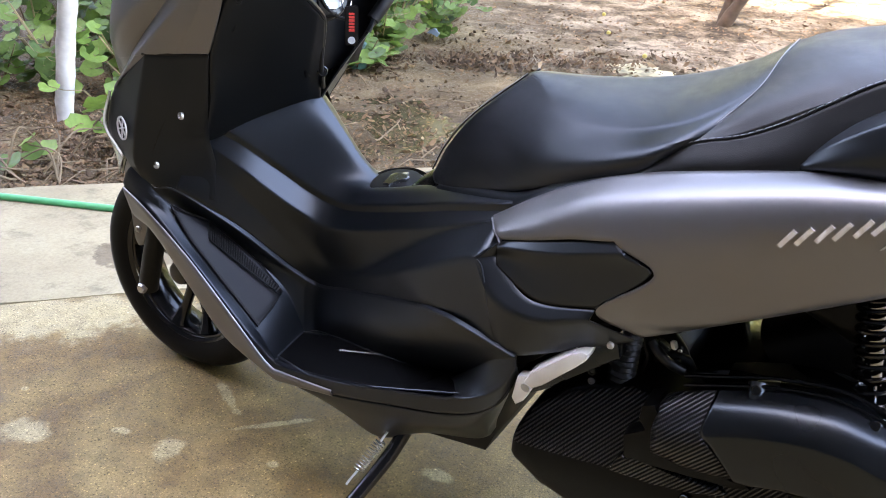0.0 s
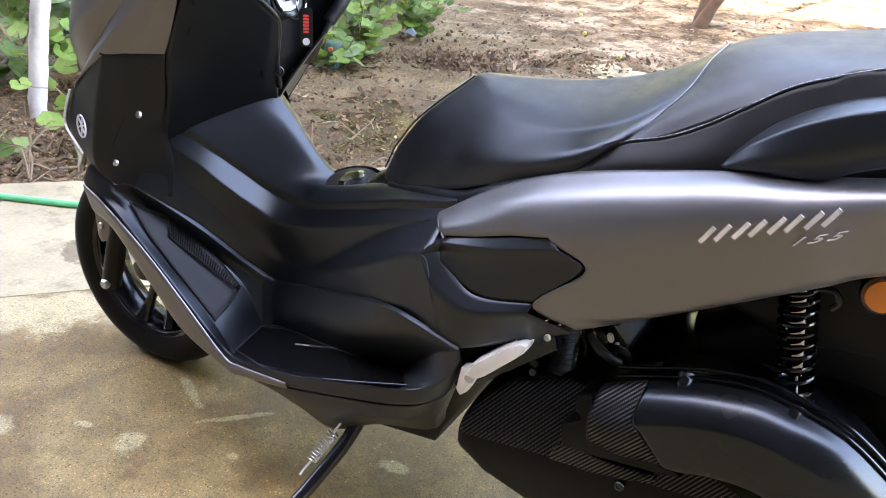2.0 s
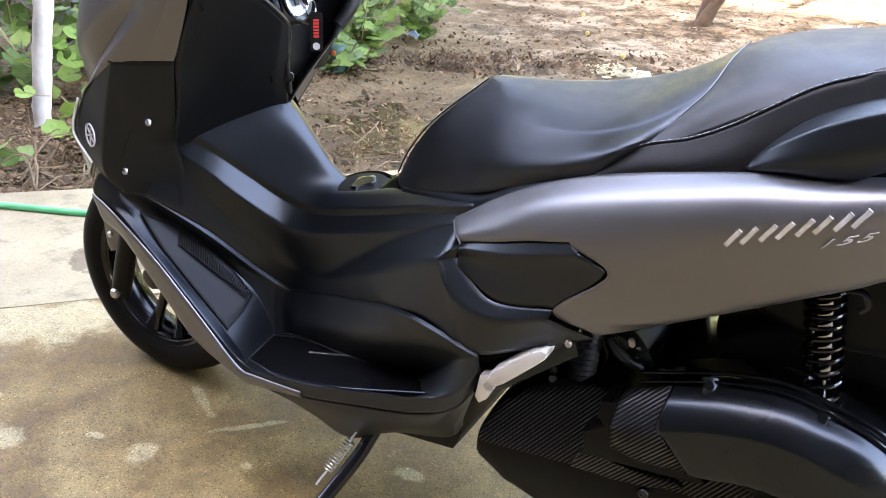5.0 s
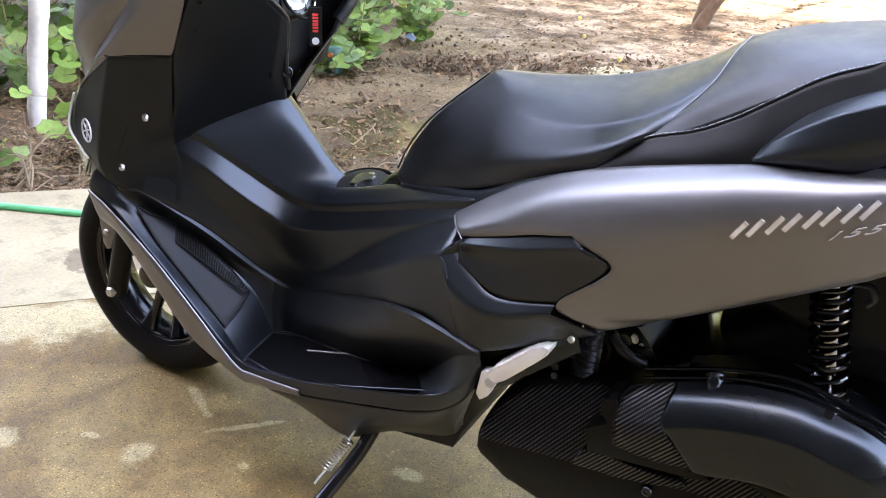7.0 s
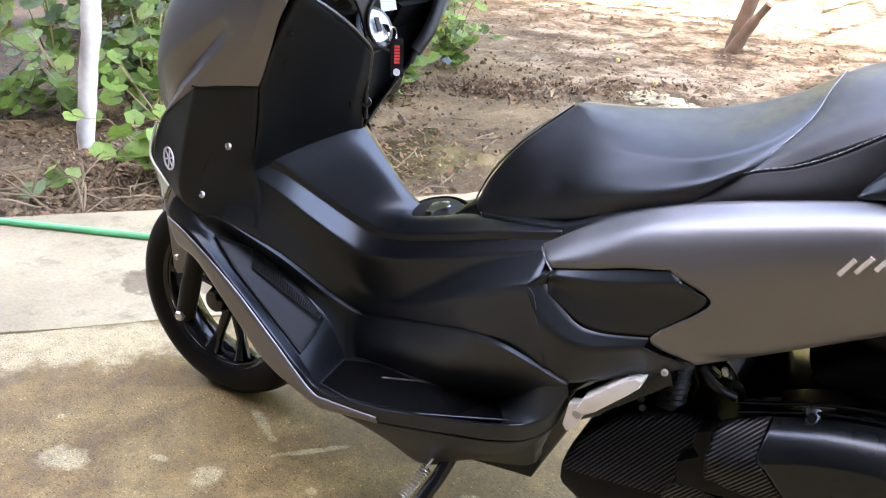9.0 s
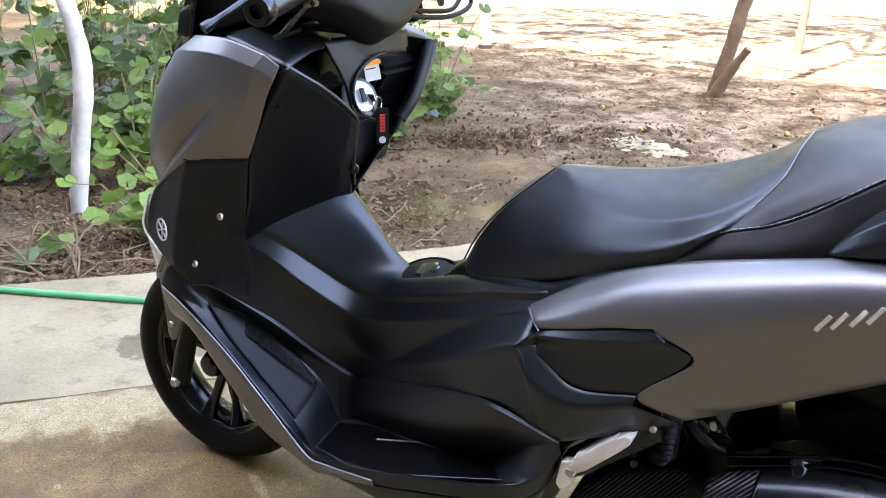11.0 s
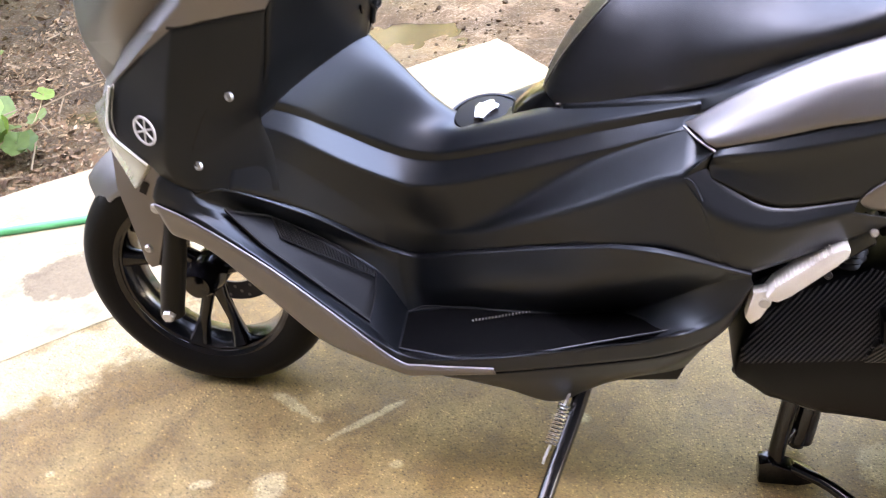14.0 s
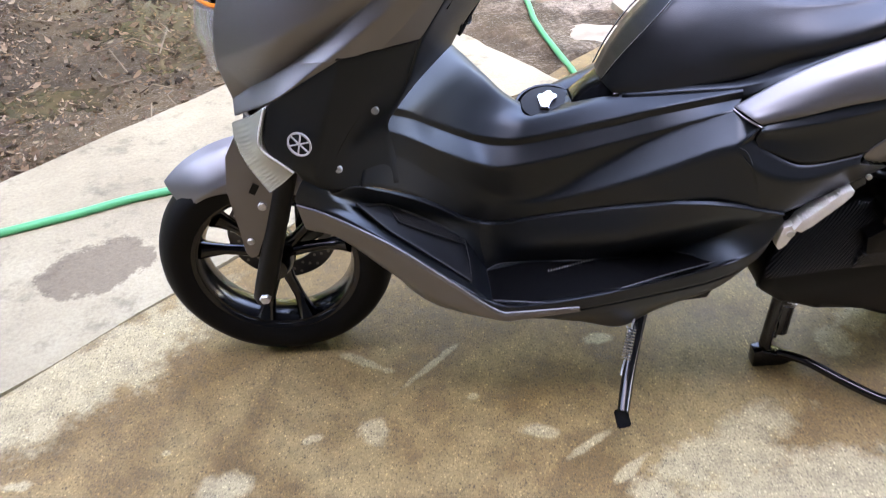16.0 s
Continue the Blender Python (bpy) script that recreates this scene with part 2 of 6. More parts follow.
def pale_concrete():
    m, t, p = material("pale dry concrete")
    v = coords(t)
    big = noise_tex(t, v, 2.2, 6, 0.6)
    fine = noise_tex(t, v, 90, 5, 0.7)
    col = ramp(t, big, [(0.3, (0.216, 0.173, 0.104)), (0.55, (0.288, 0.241, 0.148)), (0.75, (0.353, 0.306, 0.197))])
    d = node(t, "Mapping")
    d.vector_type = "TEXTURE"
    d.inputs["Location"].default_value = (-0.52, 0.33, 0)
    d.inputs["Rotation"].default_value = (0, 0, radians(35))
    d.inputs["Scale"].default_value = (0.17, 0.12, 50)
    t.links.new(v, d.inputs["Vector"])
    ln = t.nodes.new("ShaderNodeVectorMath")
    ln.operation = "LENGTH"
    t.links.new(d.outputs[0], ln.inputs[0])
    w = math_node(t, "ADD", ln.outputs["Value"], math_node(t, "MULTIPLY", math_node(t, "SUBTRACT", noise_tex(t, v, 16, 5, 0.7), 0.5), 1.2))
    col = mix(t, ramp(t, w, [(0.82, grey(0.9)), (0.92, grey(0))]), col, (0.137, 0.104, 0.061))
    mid = noise_tex(t, v, 6, 9, 0.72)
    col = mix(t, 0.7, col, ramp(t, mid, [(0.34, (0.360, 0.338, 0.302)), (0.46, grey(0.95)), (0.70, grey(1.12))]), "MULTIPLY")
    pits = node(t, "TexVoronoi", Scale=38.0)
    t.links.new(v, pits.inputs["Vector"])
    col = mix(t, 0.8, col, ramp(t, math_node(t, "ADD", pits.outputs["Distance"], math_node(t, "MULTIPLY", mid, 0.5)), [(0.26, grey(0.35)), (0.33, grey(1.0))]), "MULTIPLY")
    col = mix(t, 0.5, col, ramp(t, fine, [(0.3, grey(0.6)), (0.6, grey(1.0))]), "MULTIPLY")
    t.links.new(col, p.inputs["Base Color"])
    p.inputs["Roughness"].default_value = 0.85
    bump(t, p, fine, 0.4, 0.004)
    return m


PALE = pale_concrete()


def soil():
    m, t, p = material("trodden earth")
    v = coords(t)
    big = noise_tex(t, v, 0.9, 7, 0.62)
    mid = noise_tex(t, v, 6, 8, 0.7)
    fine = noise_tex(t, v, 70, 6, 0.75)
    col = ramp(t, big, [(0.35, (0.048, 0.031, 0.013)), (0.5, (0.108, 0.072, 0.033)), (0.66, (0.215, 0.155, 0.080))])
    col = mix(t, 0.7, col, ramp(t, mid, [(0.3, grey(0.5)), (0.65, grey(1.15))]), "MULTIPLY")
    col = mix(t, 0.8, col, ramp(t, fine, [(0.3, grey(0.5)), (0.65, grey(1.2))]), "MULTIPLY")
    # damp earth near the slab
    sep = t.nodes.new("ShaderNodeSeparateXYZ")
    t.links.new(v, sep.inputs[0])
    far = math_node(t, "ADD", math_node(t, "ADD", sep.outputs["Y"], math_node(t, "MULTIPLY", sep.outputs["X"], 1.2)), math_node(t, "MULTIPLY", math_node(t, "SUBTRACT", mid, 0.5), 5.0))
    dry = ramp(t, math_node(t, "MULTIPLY", far, 0.1), [(0.23, grey(0)), (0.37, grey(1))])
    patch = ramp(t, noise_tex(t, v, 1.5, 9, 0.74), [(0.38, (0.046, 0.032, 0.020)), (0.47, (0.118, 0.088, 0.055)), (0.58, (0.222, 0.179, 0.128))])
    col = mix(t, dry, col, mix(t, 0.85, mix(t, 0.8, patch, ramp(t, mid, [(0.36, grey(0.4)), (0.55, grey(1.15))]), "MULTIPLY"), ramp(t, fine, [(0.36, grey(0.4)), (0.58, grey(1.25))]), "MULTIPLY"))
    t.links.new(col, p.inputs["Base Color"])
    t.links.new(mix(t, dry, ramp(t, fine, [(0.50, grey(0.85)), (0.62, grey(0.12))]), grey(0.9)), p.inputs["Roughness"])
    t.links.new(mix(t, dry, grey(0.32), grey(0.12)), p.inputs["Specular IOR Level"])
    bump(t, p, mix(t, 0.5, mid, fine), 0.9, 0.02)
    return m


SOIL = soil()


def leaf_mat(name, c1, c2, rough=0.5, last=(0.25, 0.24, 0.045)):
    m, t, p = material(name)
    g = t.nodes.new("ShaderNodeNewGeometry")
    v = coords(t)
    c = ramp(t, g.outputs["Random Per Island"], [(0.0, c1), (0.6, c2), (0.93, tuple(min(1, x * 1.5) for x in c2)), (1.0, last)])
    c = mix(t, 0.5, c, ramp(t, noise_tex(t, v, 60, 3), [(0.3, grey(0.7)), (0.7, grey(1.2))]), "MULTIPLY")
    t.links.new(c, p.inputs["Base Color"])
    p.inputs["Roughness"].default_value = rough
    tr = t.nodes.new("ShaderNodeBsdfTranslucent")
    t.links.new(c, tr.inputs[0])
    mx = node(t, "MixShader", Fac=0.35)
    t.links.new(p.outputs[0], mx.inputs[1])
    t.links.new(tr.outputs[0], mx.inputs[2])
    t.links.new(mx.outputs[0], t.nodes["Material Output"].inputs[0])
    return m


LEAF = leaf_mat("mallow leaf", (0.038, 0.086, 0.015), (0.118, 0.195, 0.038))
CROWN_LEAF = leaf_mat("tree leaf", (0.029, 0.045, 0.013), (0.059, 0.081, 0.026))
DEAD = leaf_mat("dry leaf", (0.060, 0.036, 0.018), (0.165, 0.104, 0.055), 0.8, (0.30, 0.24, 0.15))
DEAD_PALE = leaf_mat("pale dry leaf", (0.110, 0.072, 0.042), (0.290, 0.205, 0.130), 0.85, (0.40, 0.33, 0.23))
DEAD_BROWN = leaf_mat("curled brown leaf", (0.040, 0.024, 0.012), (0.120, 0.076, 0.042), 0.8, (0.34, 0.26, 0.16))
CLOD = leaf_mat("crumbled earth", (0.030, 0.020, 0.010), (0.085, 0.060, 0.034), 0.9, (0.19, 0.145, 0.09))
STEM = plain("plant stem", (0.225, 0.173, 0.080), 0.7, vary=0.3)
TWIG = plain("dry twig", (0.165, 0.120, 0.072), 0.85, vary=0.3)
BARK = plain("brown bark", (0.061, 0.040, 0.026), 0.9, grain=1.0, grain_scale=40, vary=0.4)
LIME = plain("limewashed bark", (0.490, 0.475, 0.446), 0.85, grain=1.0, grain_scale=45, vary=0.28)
HOSE = plain("green garden hose", (0.043, 0.302, 0.122), 0.4, vary=0.15)
STONE = plain("pale stone", (0.259, 0.209, 0.140), 0.9, grain=0.7, grain_scale=60, vary=0.35)
FRUIT = plain("fallen yellow fruit", (0.346, 0.288, 0.072), 0.6)
BLUE = plain("blue plastic scrap", (0.187, 0.259, 0.346), 0.5)
WALL = plain("dark plaster of the added wall", (0.023, 0.020, 0.018), 0.9, grain=0.6, grain_scale=30, vary=0.2)
DOORWOOD = plain("brown door paint", (0.072, 0.043, 0.029), 0.5, vary=0.2)
POT = plain("faded orange print", (0.46, 0.115, 0.036), 0.5)
TEAL = plain("faded teal paint", (0.030, 0.095, 0.090), 0.5, vary=0.35)
SUNLIT_SPOT = plain("pale sunlit wet earth", (0.215, 0.195, 0.120), 0.9, grain=1.0, grain_scale=40, vary=0.7)
WATER = plain("muddy water", (0.046, 0.031, 0.018), 0.12, vary=0.5, grain=0.8, grain_scale=60, spec=0.15)


# ---- modelling helpers ----
def finish(ob, mat, smooth=True, angle=38):
    ob.data.materials.append(mat)
    if smooth:
        ob.data.shade_smooth()
        ob.data.set_sharp_from_angle(angle=radians(angle))
    return ob


def part(name, bm, mat, parent=None, label="", smooth=True, angle=38):
    me = bpy.data.meshes.new(name)
    bmesh.ops.recalc_face_normals(bm, faces=bm.faces)
    bm.to_mesh(me)
    bm.free()
    ob = finish(new(name, me), mat, smooth, angle)
    if parent is not None:
        ob.parent = parent
    return tagged(ob, label) if label else ob


def thing(name, label, category, group="", at=(0, 0, 0)):
    ob = new(name)
    ob.empty_display_size = 0.05
    ob.location = at
    return tagged(ob, label, category, group)


def catmull(a, b, c, d, s):
    return 0.5 * ((2 * b) + (c - a) * s + (2 * a - 5 * b + 4 * c - d) * s * s + (3 * b - a - 3 * c + d) * s ** 3)


def profile(pts, sharp=(), n=6, r=0.005):
    """A smooth line through pts, with small rounded corners at the indices in sharp."""
    pts = [Vector(p) for p in pts]
    cuts = [0] + sorted(i for i in sharp if 0 < i < len(pts) - 1) + [len(pts) - 1]
    out = []
    for a, b in zip(cuts, cuts[1:]):
        run = pts[a:b + 1]
        ext = [run[0] * 2 - run[1]] + run + [run[-1] * 2 - run[-2]]
        line = [catmull(*ext[i:i + 4], k / n) for i in range(len(run) - 1) for k in range(n)] + [run[-1]]
        if a > 0:
            q = line[1] - line[0]
            line[0] = line[0] + q * min(0.45, r / max(q.length, 1e-6))
        if b < len(pts) - 1:
            q = line[-2] - line[-1]
            tip = line[-1]
            line[-1] = tip + q * min(0.45, r / max(q.length, 1e-6))
        if out:
            corner = pts[a]
            out.append((out[-1] + line[0]) * 0.25 + corner * 0.5)
        out += line
    return out


def loft(dense, nv=6, sharp_rows=(), r=0.005):
    """A grid through lines that have the same number of places."""
    cols = [profile([row[i] for row in dense], sharp_rows, nv, r) for i in range(len(dense[0]))]
    return [[c[j] for c in cols] for j in range(len(cols[0]))]


def surface(rows, nu=6, nv=6, sharp_rows=(), sharp_cols=(), r=0.005):
    """A dense grid of places through rows of places; sharp rows and columns become creases."""
    dense = [profile(row, sharp_cols, nu, r) for row in rows]
    cols = [profile([row[i] for row in dense], sharp_rows, nv, r) for i in range(len(dense[0]))]
    return [[c[j] for c in cols] for j in range(len(cols[0]))]


def grid_bm(grid, mirror=False, bm=None):
    bm = bm or bmesh.new()
    s = -1 if mirror else 1
    vs = [[bm.verts.new((p.x, p.y * s, p.z)) for p in row] for row in grid]
    for a, b in zip(vs, vs[1:]):
        for i in range(len(a) - 1):
            q = [a[i], a[i + 1], b[i + 1], b[i]]
            if len({v for v in q}) == 4:
                bm.faces.new(q)
    return bm


def crisp(ob):
    """Large faces keep their own shading beside narrow rounded edges."""
    w = ob.modifiers.new("crisp edges", "WEIGHTED_NORMAL")
    w.keep_sharp, w.weight = True, 80


def panel(name, grid, mat, parent, label="", mirror=False, thick=0.004, both=False):
    """A moulded sheet of some thickness; both: the mirrored half is welded on, as one piece."""
    bm = grid_bm(grid, mirror)
    if both:
        grid_bm(grid, True, bm)
        bmesh.ops.remove_doubles(bm, verts=bm.verts, dist=0.0004)
    else:
        bmesh.ops.remove_doubles(bm, verts=bm.verts, dist=0.00005)
    ob = part(name, bm, mat, parent, label)
    if thick:
        s = ob.modifiers.new("thickness", "SOLIDIFY")
        s.thickness, s.offset = thick, 0.0
    crisp(ob)
    return ob


def sides(name, grid, mat, parent, label="", thick=0.004):
    panel(name, grid, mat, parent, label, True, thick)
    return panel(name, grid, mat, parent, label, False, thick)


def tube_bm(pts, radius, segs=10, bm=None, cap=True, n=0):
    bm = bm or bmesh.new()
    pts = profile(pts, (), n) if n else [Vector(p) for p in pts]
    rad = radius if isinstance(radius, (list, tuple)) else [radius] * len(pts)
    if len(rad) != len(pts):
        rad = [rad[0] + (rad[-1] - rad[0]) * i / (len(pts) - 1) if len(rad) == 2 else
               rad[min(len(rad) - 1, round(i * (len(rad) - 1) / (len(pts) - 1)))] for i in range(len(pts))]
    rings, up = [], None
    for i, p in enumerate(pts):
        d = (pts[min(i + 1, len(pts) - 1)] - pts[max(i - 1, 0)]).normalized()
        if up is None:
            up = Vector((0, 0, 1)) if abs(d.z) < 0.9 else Vector((1, 0, 0))
        a = (up - d * up.dot(d)).normalized()
        b = d.cross(a)
        up = a
        rings.append([bm.verts.new(p + (a * math.cos(k * math.tau / segs) + b * math.sin(k * math.tau / segs)) * rad[i]) for k in range(segs)])
    for a, b in zip(rings, rings[1:]):
        for k in range(segs):
            bm.faces.new((a[k], a[(k + 1) % segs], b[(k + 1) % segs], b[k]))
    if cap:
        bm.faces.new(rings[0][::-1])
        bm.faces.new(rings[-1])
    return bm


def revolve_bm(prof, centre, axis="y", segs=48, bm=None, closed=False):
    """prof: rows of (radius, place along the axis)."""
    bm = bm or bmesh.new()
    c = Vector(centre)
    if isinstance(axis, str):
        axis = {"x": (1, 0, 0), "y": (0, 1, 0), "z": (0, 0, 1)}[axis]
    q = Vector(axis).to_track_quat("Z", "Y").to_matrix()
    rings = [[bm.verts.new(c + q @ Vector((r * math.cos(k * math.tau / segs), r * math.sin(k * math.tau / segs), h))) for k in range(segs)] for r, h in prof]
    pairs = list(zip(rings, rings[1:])) + ([(rings[-1], rings[0])] if closed else [])
    for a, b in pairs:
        for k in range(segs):
            bm.faces.new((a[k], a[(k + 1) % segs], b[(k + 1) % segs], b[k]))
    if not closed:
        for ring in (rings[0][::-1], rings[-1]):
            bm.faces.new(ring)
    return bm


def prism_bm(poly, y0, y1, bevel=0.003, bm=None, seg=2):
    """A plate: a polygon of (x, z) between two places across the scooter."""
    own = bm is None
    bm = bm or bmesh.new()
    a = [bm.verts.new((x, y0, z)) for x, z in poly]
    b = [bm.verts.new((x, y1, z)) for x, z in poly]
    n = len(poly)
    bm.faces.new(a[::-1])
    bm.faces.new(b)
    for i in range(n):
        bm.faces.new((a[i], a[(i + 1) % n], b[(i + 1) % n], b[i]))
    if bevel and own:
        bmesh.ops.bevel(bm, geom=bm.edges[:], offset=bevel, segments=seg, affect="EDGES", profile=0.6)
    return bm


def box_bm(size, m, bevel=0.003, seg=2):
    bm = bmesh.new()
    bmesh.ops.create_cube(bm, size=1.0)
    bmesh.ops.scale(bm, vec=size, verts=bm.verts)
    if bevel:
        bmesh.ops.bevel(bm, geom=bm.edges[:], offset=bevel, segments=seg, affect="EDGES")
    bm.transform(m)
    return bm


def bolt(name, at, axis, r, mat, parent, label=""):
    bm = revolve_bm([(r, -0.002), (r, 0.001), (r * 0.85, 0.0025), (r * 0.5, 0.0027), (r * 0.45, 0.0012)], at, axis, 14)
    return part(name, bm, mat, parent, label)


# ---- the scooter: x runs to its tail, y to its right side, z up; the front axle is over the origin ----
scooter = thing("motor_scooter", "matt titanium and black motor scooter on its centre stand on concrete", "scooter")

# tunnel between the knees and the flanks under the ridge lines, one moulding
T0 = [(.366, 0, .692), (.402, 0, .655), (.434, 0, .620), (.470, 0, .581), (.510, 0, .556), (.560, 0, .562), (.650, 0, .597), (.720, 0, .620), (.840, 0, .655)]
C2 = [(.240, -.150, .640), (.298, -.126, .612), (.348, -.096, .571), (.409, -.069, .531), (.470, -.062, .517), (.530, -.070, .529), (.647, -.096, .567), (.718, -.120, .594), (.836, -.160, .634)]
C2 = [(x, y + .003 - u, z - .002) for (x, y, z), u in zip(C2, (0, 0, 0, .004, .009, .012, .013, .011, .006))]
T2 = [(x, y - .001, z + .013) for x, y, z in C2]      # shoulder above the groove
C1 = [(.226, -.166, .625), (.289, -.146, .590), (.351, -.126, .545), (.414, -.102, .501), (.452, -.097, .488), (.537, -.106, .504), (.655, -.128, .546), (.726, -.148, .577), (.820, -.180, .620)]
C3 = [(0.228, -0.174, 0.592), (0.285, -0.154, 0.55), (0.335, -0.126, 0.495), (0.396, -0.098, 0.43), (0.45, -0.088, 0.402), (0.53, -0.112, 0.420), (0.62, -0.152, 0.466), (0.703, -0.186, 0.515), (0.815, -0.226, 0.578)]
# where the steep flank turns into the blade that runs back to the side cover
CE = [tuple(Vector(a).lerp(Vector(b), f) + Vector((0, i, 0))) for a, b, f, i in zip(C1, C3, (.5, .5, .5, .55, .7, .8, .55, .30, .12), (0, 0, 0, .003, .005, .006, .012, .008, .003))]
C4 = [(.215, -.200, .531), (.252, -.186, .515), (.305, -.155, .474), (.378, -.105, .398), (.433, -.085, .362), (.529, -.115, .394), (.658, -.165, .439), (.733, -.205, .469), (.850, -.247, .478)]
T00 = [(x + .002, 0, z - .001) for x, y, z in T0]
T01 = [tuple(Vector(a).lerp(Vector(b), .20) + Vector((.004, -.002, u))) for a, b, u in zip(T0, T2, (.008, .008, .008, .007, .003, .001, 0, 0, 0))]
T1 = [tuple(Vector(a).lerp(Vector(b), .6) + Vector((0, -.002, u))) for a, b, u in zip(T0, T2, (.005, .005, .005, .006, .011, .012, .009, .006, .005))]
# the flank behind the foot well, with the strip round the inset, belongs to the same moulding
R0 = [(.851, -.220, .6125), (.843, -.220, .588), (.875, -.235, .567), (.920, -.249, .553), (1.004, -.257, .571)]
R1 = [(.820, -.181, .620), (.815, -.226, .578), (.850, -.247, .545), (.916, -.262, .532), (1.000, -.263, .558)]
R2 = [(.850, -.247, .478), (.872, -.250, .473), (.906, -.252, .468), (1.058, -.241, .538)]
bm = bmesh.new()
for mir in (False, True):
    c3, c4 = profile(C3 + R1[2:], (), 8), profile(C4 + R2[1:], (), 8)
    upper = loft([profile(q, (), 8) for q in (T00, T01, T1, T2, C2, C1, CE)] + [c3[:65]], 7, (3, 4, 5), 0.003)
    grid_bm(upper, mir, bm)
    tail, m = [row[-1] for row in upper[-15:]], -1 if mir else 1
    for p, q in zip(tail, tail[1:]):
        bm.faces.new([bm.verts.new((v[0], v[1] * m, v[2])) for v in (p, R0[0], q)])
    grid_bm(loft([c3, c4], 8), mir, bm)
    grid_bm(surface([R0, [(.850, -.2215, .611)] + R1[1:]], 8, 4, (), (1,), .002), mir, bm)
bmesh.ops.remove_doubles(bm, verts=bm.verts, dist=0.0012)
tunnel = part("tunnel_cover", bm, BLACK, scooter, "matt black moulded tunnel cover with ridge lines", angle=62)
tunnel.modifiers.new("thickness", "SOLIDIFY").thickness = .003
tunnel.modifiers["thickness"].offset = 0
crisp(tunnel)
sides("seat_base_trim", surface([[(.665, -.03, .606), (.76, -.06, .636), (.84, -.10, .656), (.90, -.14, .690), (.96, -.165, .714), (1.02, -.185, .737)], [(.665, -.072, .604), (.76, -.120, .630), (.838, -.158, .652), (.893, -.184, .683), (.96, -.198, .717), (1.02, -.206, .740)],
                                 [(.665, -.078, .594), (.76, -.128, .612), (.836, -.165, .634), (.889, -.190, .675), (.96, -.202, .708), (1.02, -.208, .730)]], 6, 5, (1,), (), .004), BLACK, scooter, thick=.003)

# foot board: wall, bulge, floor, rim, outer edge
F4 = [(.125, -.214, .560), (.158, -.211, .541), (.171, -.209, .528), (.215, -.200, .531), (.305, -.155, .474), (.378, -.105, .398), (.415, -.089, .371), (.450, -.090, .367), (.529, -.115, .394), (.658, -.165, .439), (.733, -.205, .469), (.794, -.235, .483), (.861, -.248, .476), (.903, -.252, .468)]
F45 = [(0.12, -0.217, 0.552), (0.155, -0.215, 0.533), (0.18, -0.205, 0.514), (0.228, -0.18, 0.497), (0.302, -0.146, 0.446), (0.38, -0.11, 0.378), (0.413, -0.101, 0.344), (0.453, -0.106, 0.326), (0.53, -0.138, 0.345), (0.66, -0.188, 0.384), (0.745, -0.214, 0.412), (0.812, -0.236, 0.445), (0.866, -0.249, 0.458), (0.903, -0.253, 0.464)]
F5 = [(0.116, -0.219, 0.544), (0.152, -0.218, 0.525), (0.188, -0.207, 0.502), (0.24, -0.16, 0.466), (0.3, -0.138, 0.42), (0.378, -0.12, 0.358), (0.425, -0.118, 0.275), (0.456, -0.11, 0.283), (0.526, -0.128, 0.296), (0.654, -0.16, 0.32), (0.754, -0.154, 0.322), (0.815, -0.203, 0.388), (0.862, -0.238, 0.438), (0.903, -0.253, 0.46)]
F6 = [(0.112, -0.22, 0.536), (0.148, -0.221, 0.517), (0.191, -0.214, 0.49), (0.235, -0.214, 0.452), (0.285, -0.212, 0.406), (0.385, -0.207, 0.317), (0.429, -0.206, 0.2615), (0.47, -0.21, 0.27), (0.56, -0.222, 0.289), (0.69, -0.237, 0.316), (0.78, -0.245, 0.335), (0.835, -0.249, 0.376), (0.876, -0.254, 0.414), (0.904, -0.254, 0.455)]
F7 = [(.109, -.221, .527), (.144, -.223, .508), (.178, -.225, .492), (.225, -.227, .458), (.291, -.227, .403), (.390, -.226, .314), (.434, -.226, .282), (.475, -.229, .275), (.597, -.241, .299), (.700, -.250, .330), (.792, -.256, .357), (.848, -.259, .380), (.884, -.259, .410), (.906, -.255, .452)]
F8 = [(.113, -.221, .497), (.140, -.224, .487), (.168, -.228, .476), (.220, -.231, .444), (.290, -.232, .383), (.380, -.233, .301), (.434, -.232, .267), (.474, -.232, .260), (.577, -.241, .272), (.695, -.252, .304), (.792, -.257, .330), (.848, -.255, .352), (.884, -.250, .384), (.904, -.244, .435)]
LEDGE = [(x, y - .007 * min(1, max(0, (x - .2) / .1)), z - .002) for x, y, z in F4]      # narrow ledge along the top of the bulge
sides("footboard", surface([F4, LEDGE, F45, F5, F6, F7, F8], 7, 6, (1, 3, 4, 5), (6, 10), 0.003), BLACK, scooter, "black moulded footboard with a deep foot well", thick=0.003)


def lerp(a, b, s):
    return Vector(a).lerp(Vector(b), s)


def rib_rows(a, b, n, name, mat, parent, w=0.0035):
    """Fine raised ribs across a strip between two edges."""
    bm = bmesh.new()
    for i in range(n):
        s = (i + 0.5) / n
        p, q = lerp(*a, s), lerp(*b, s)
        if (q - p).length > 0.004:
            tube_bm([p, q], w * 0.5, 6, bm)
    return part(name, bm, mat, parent)


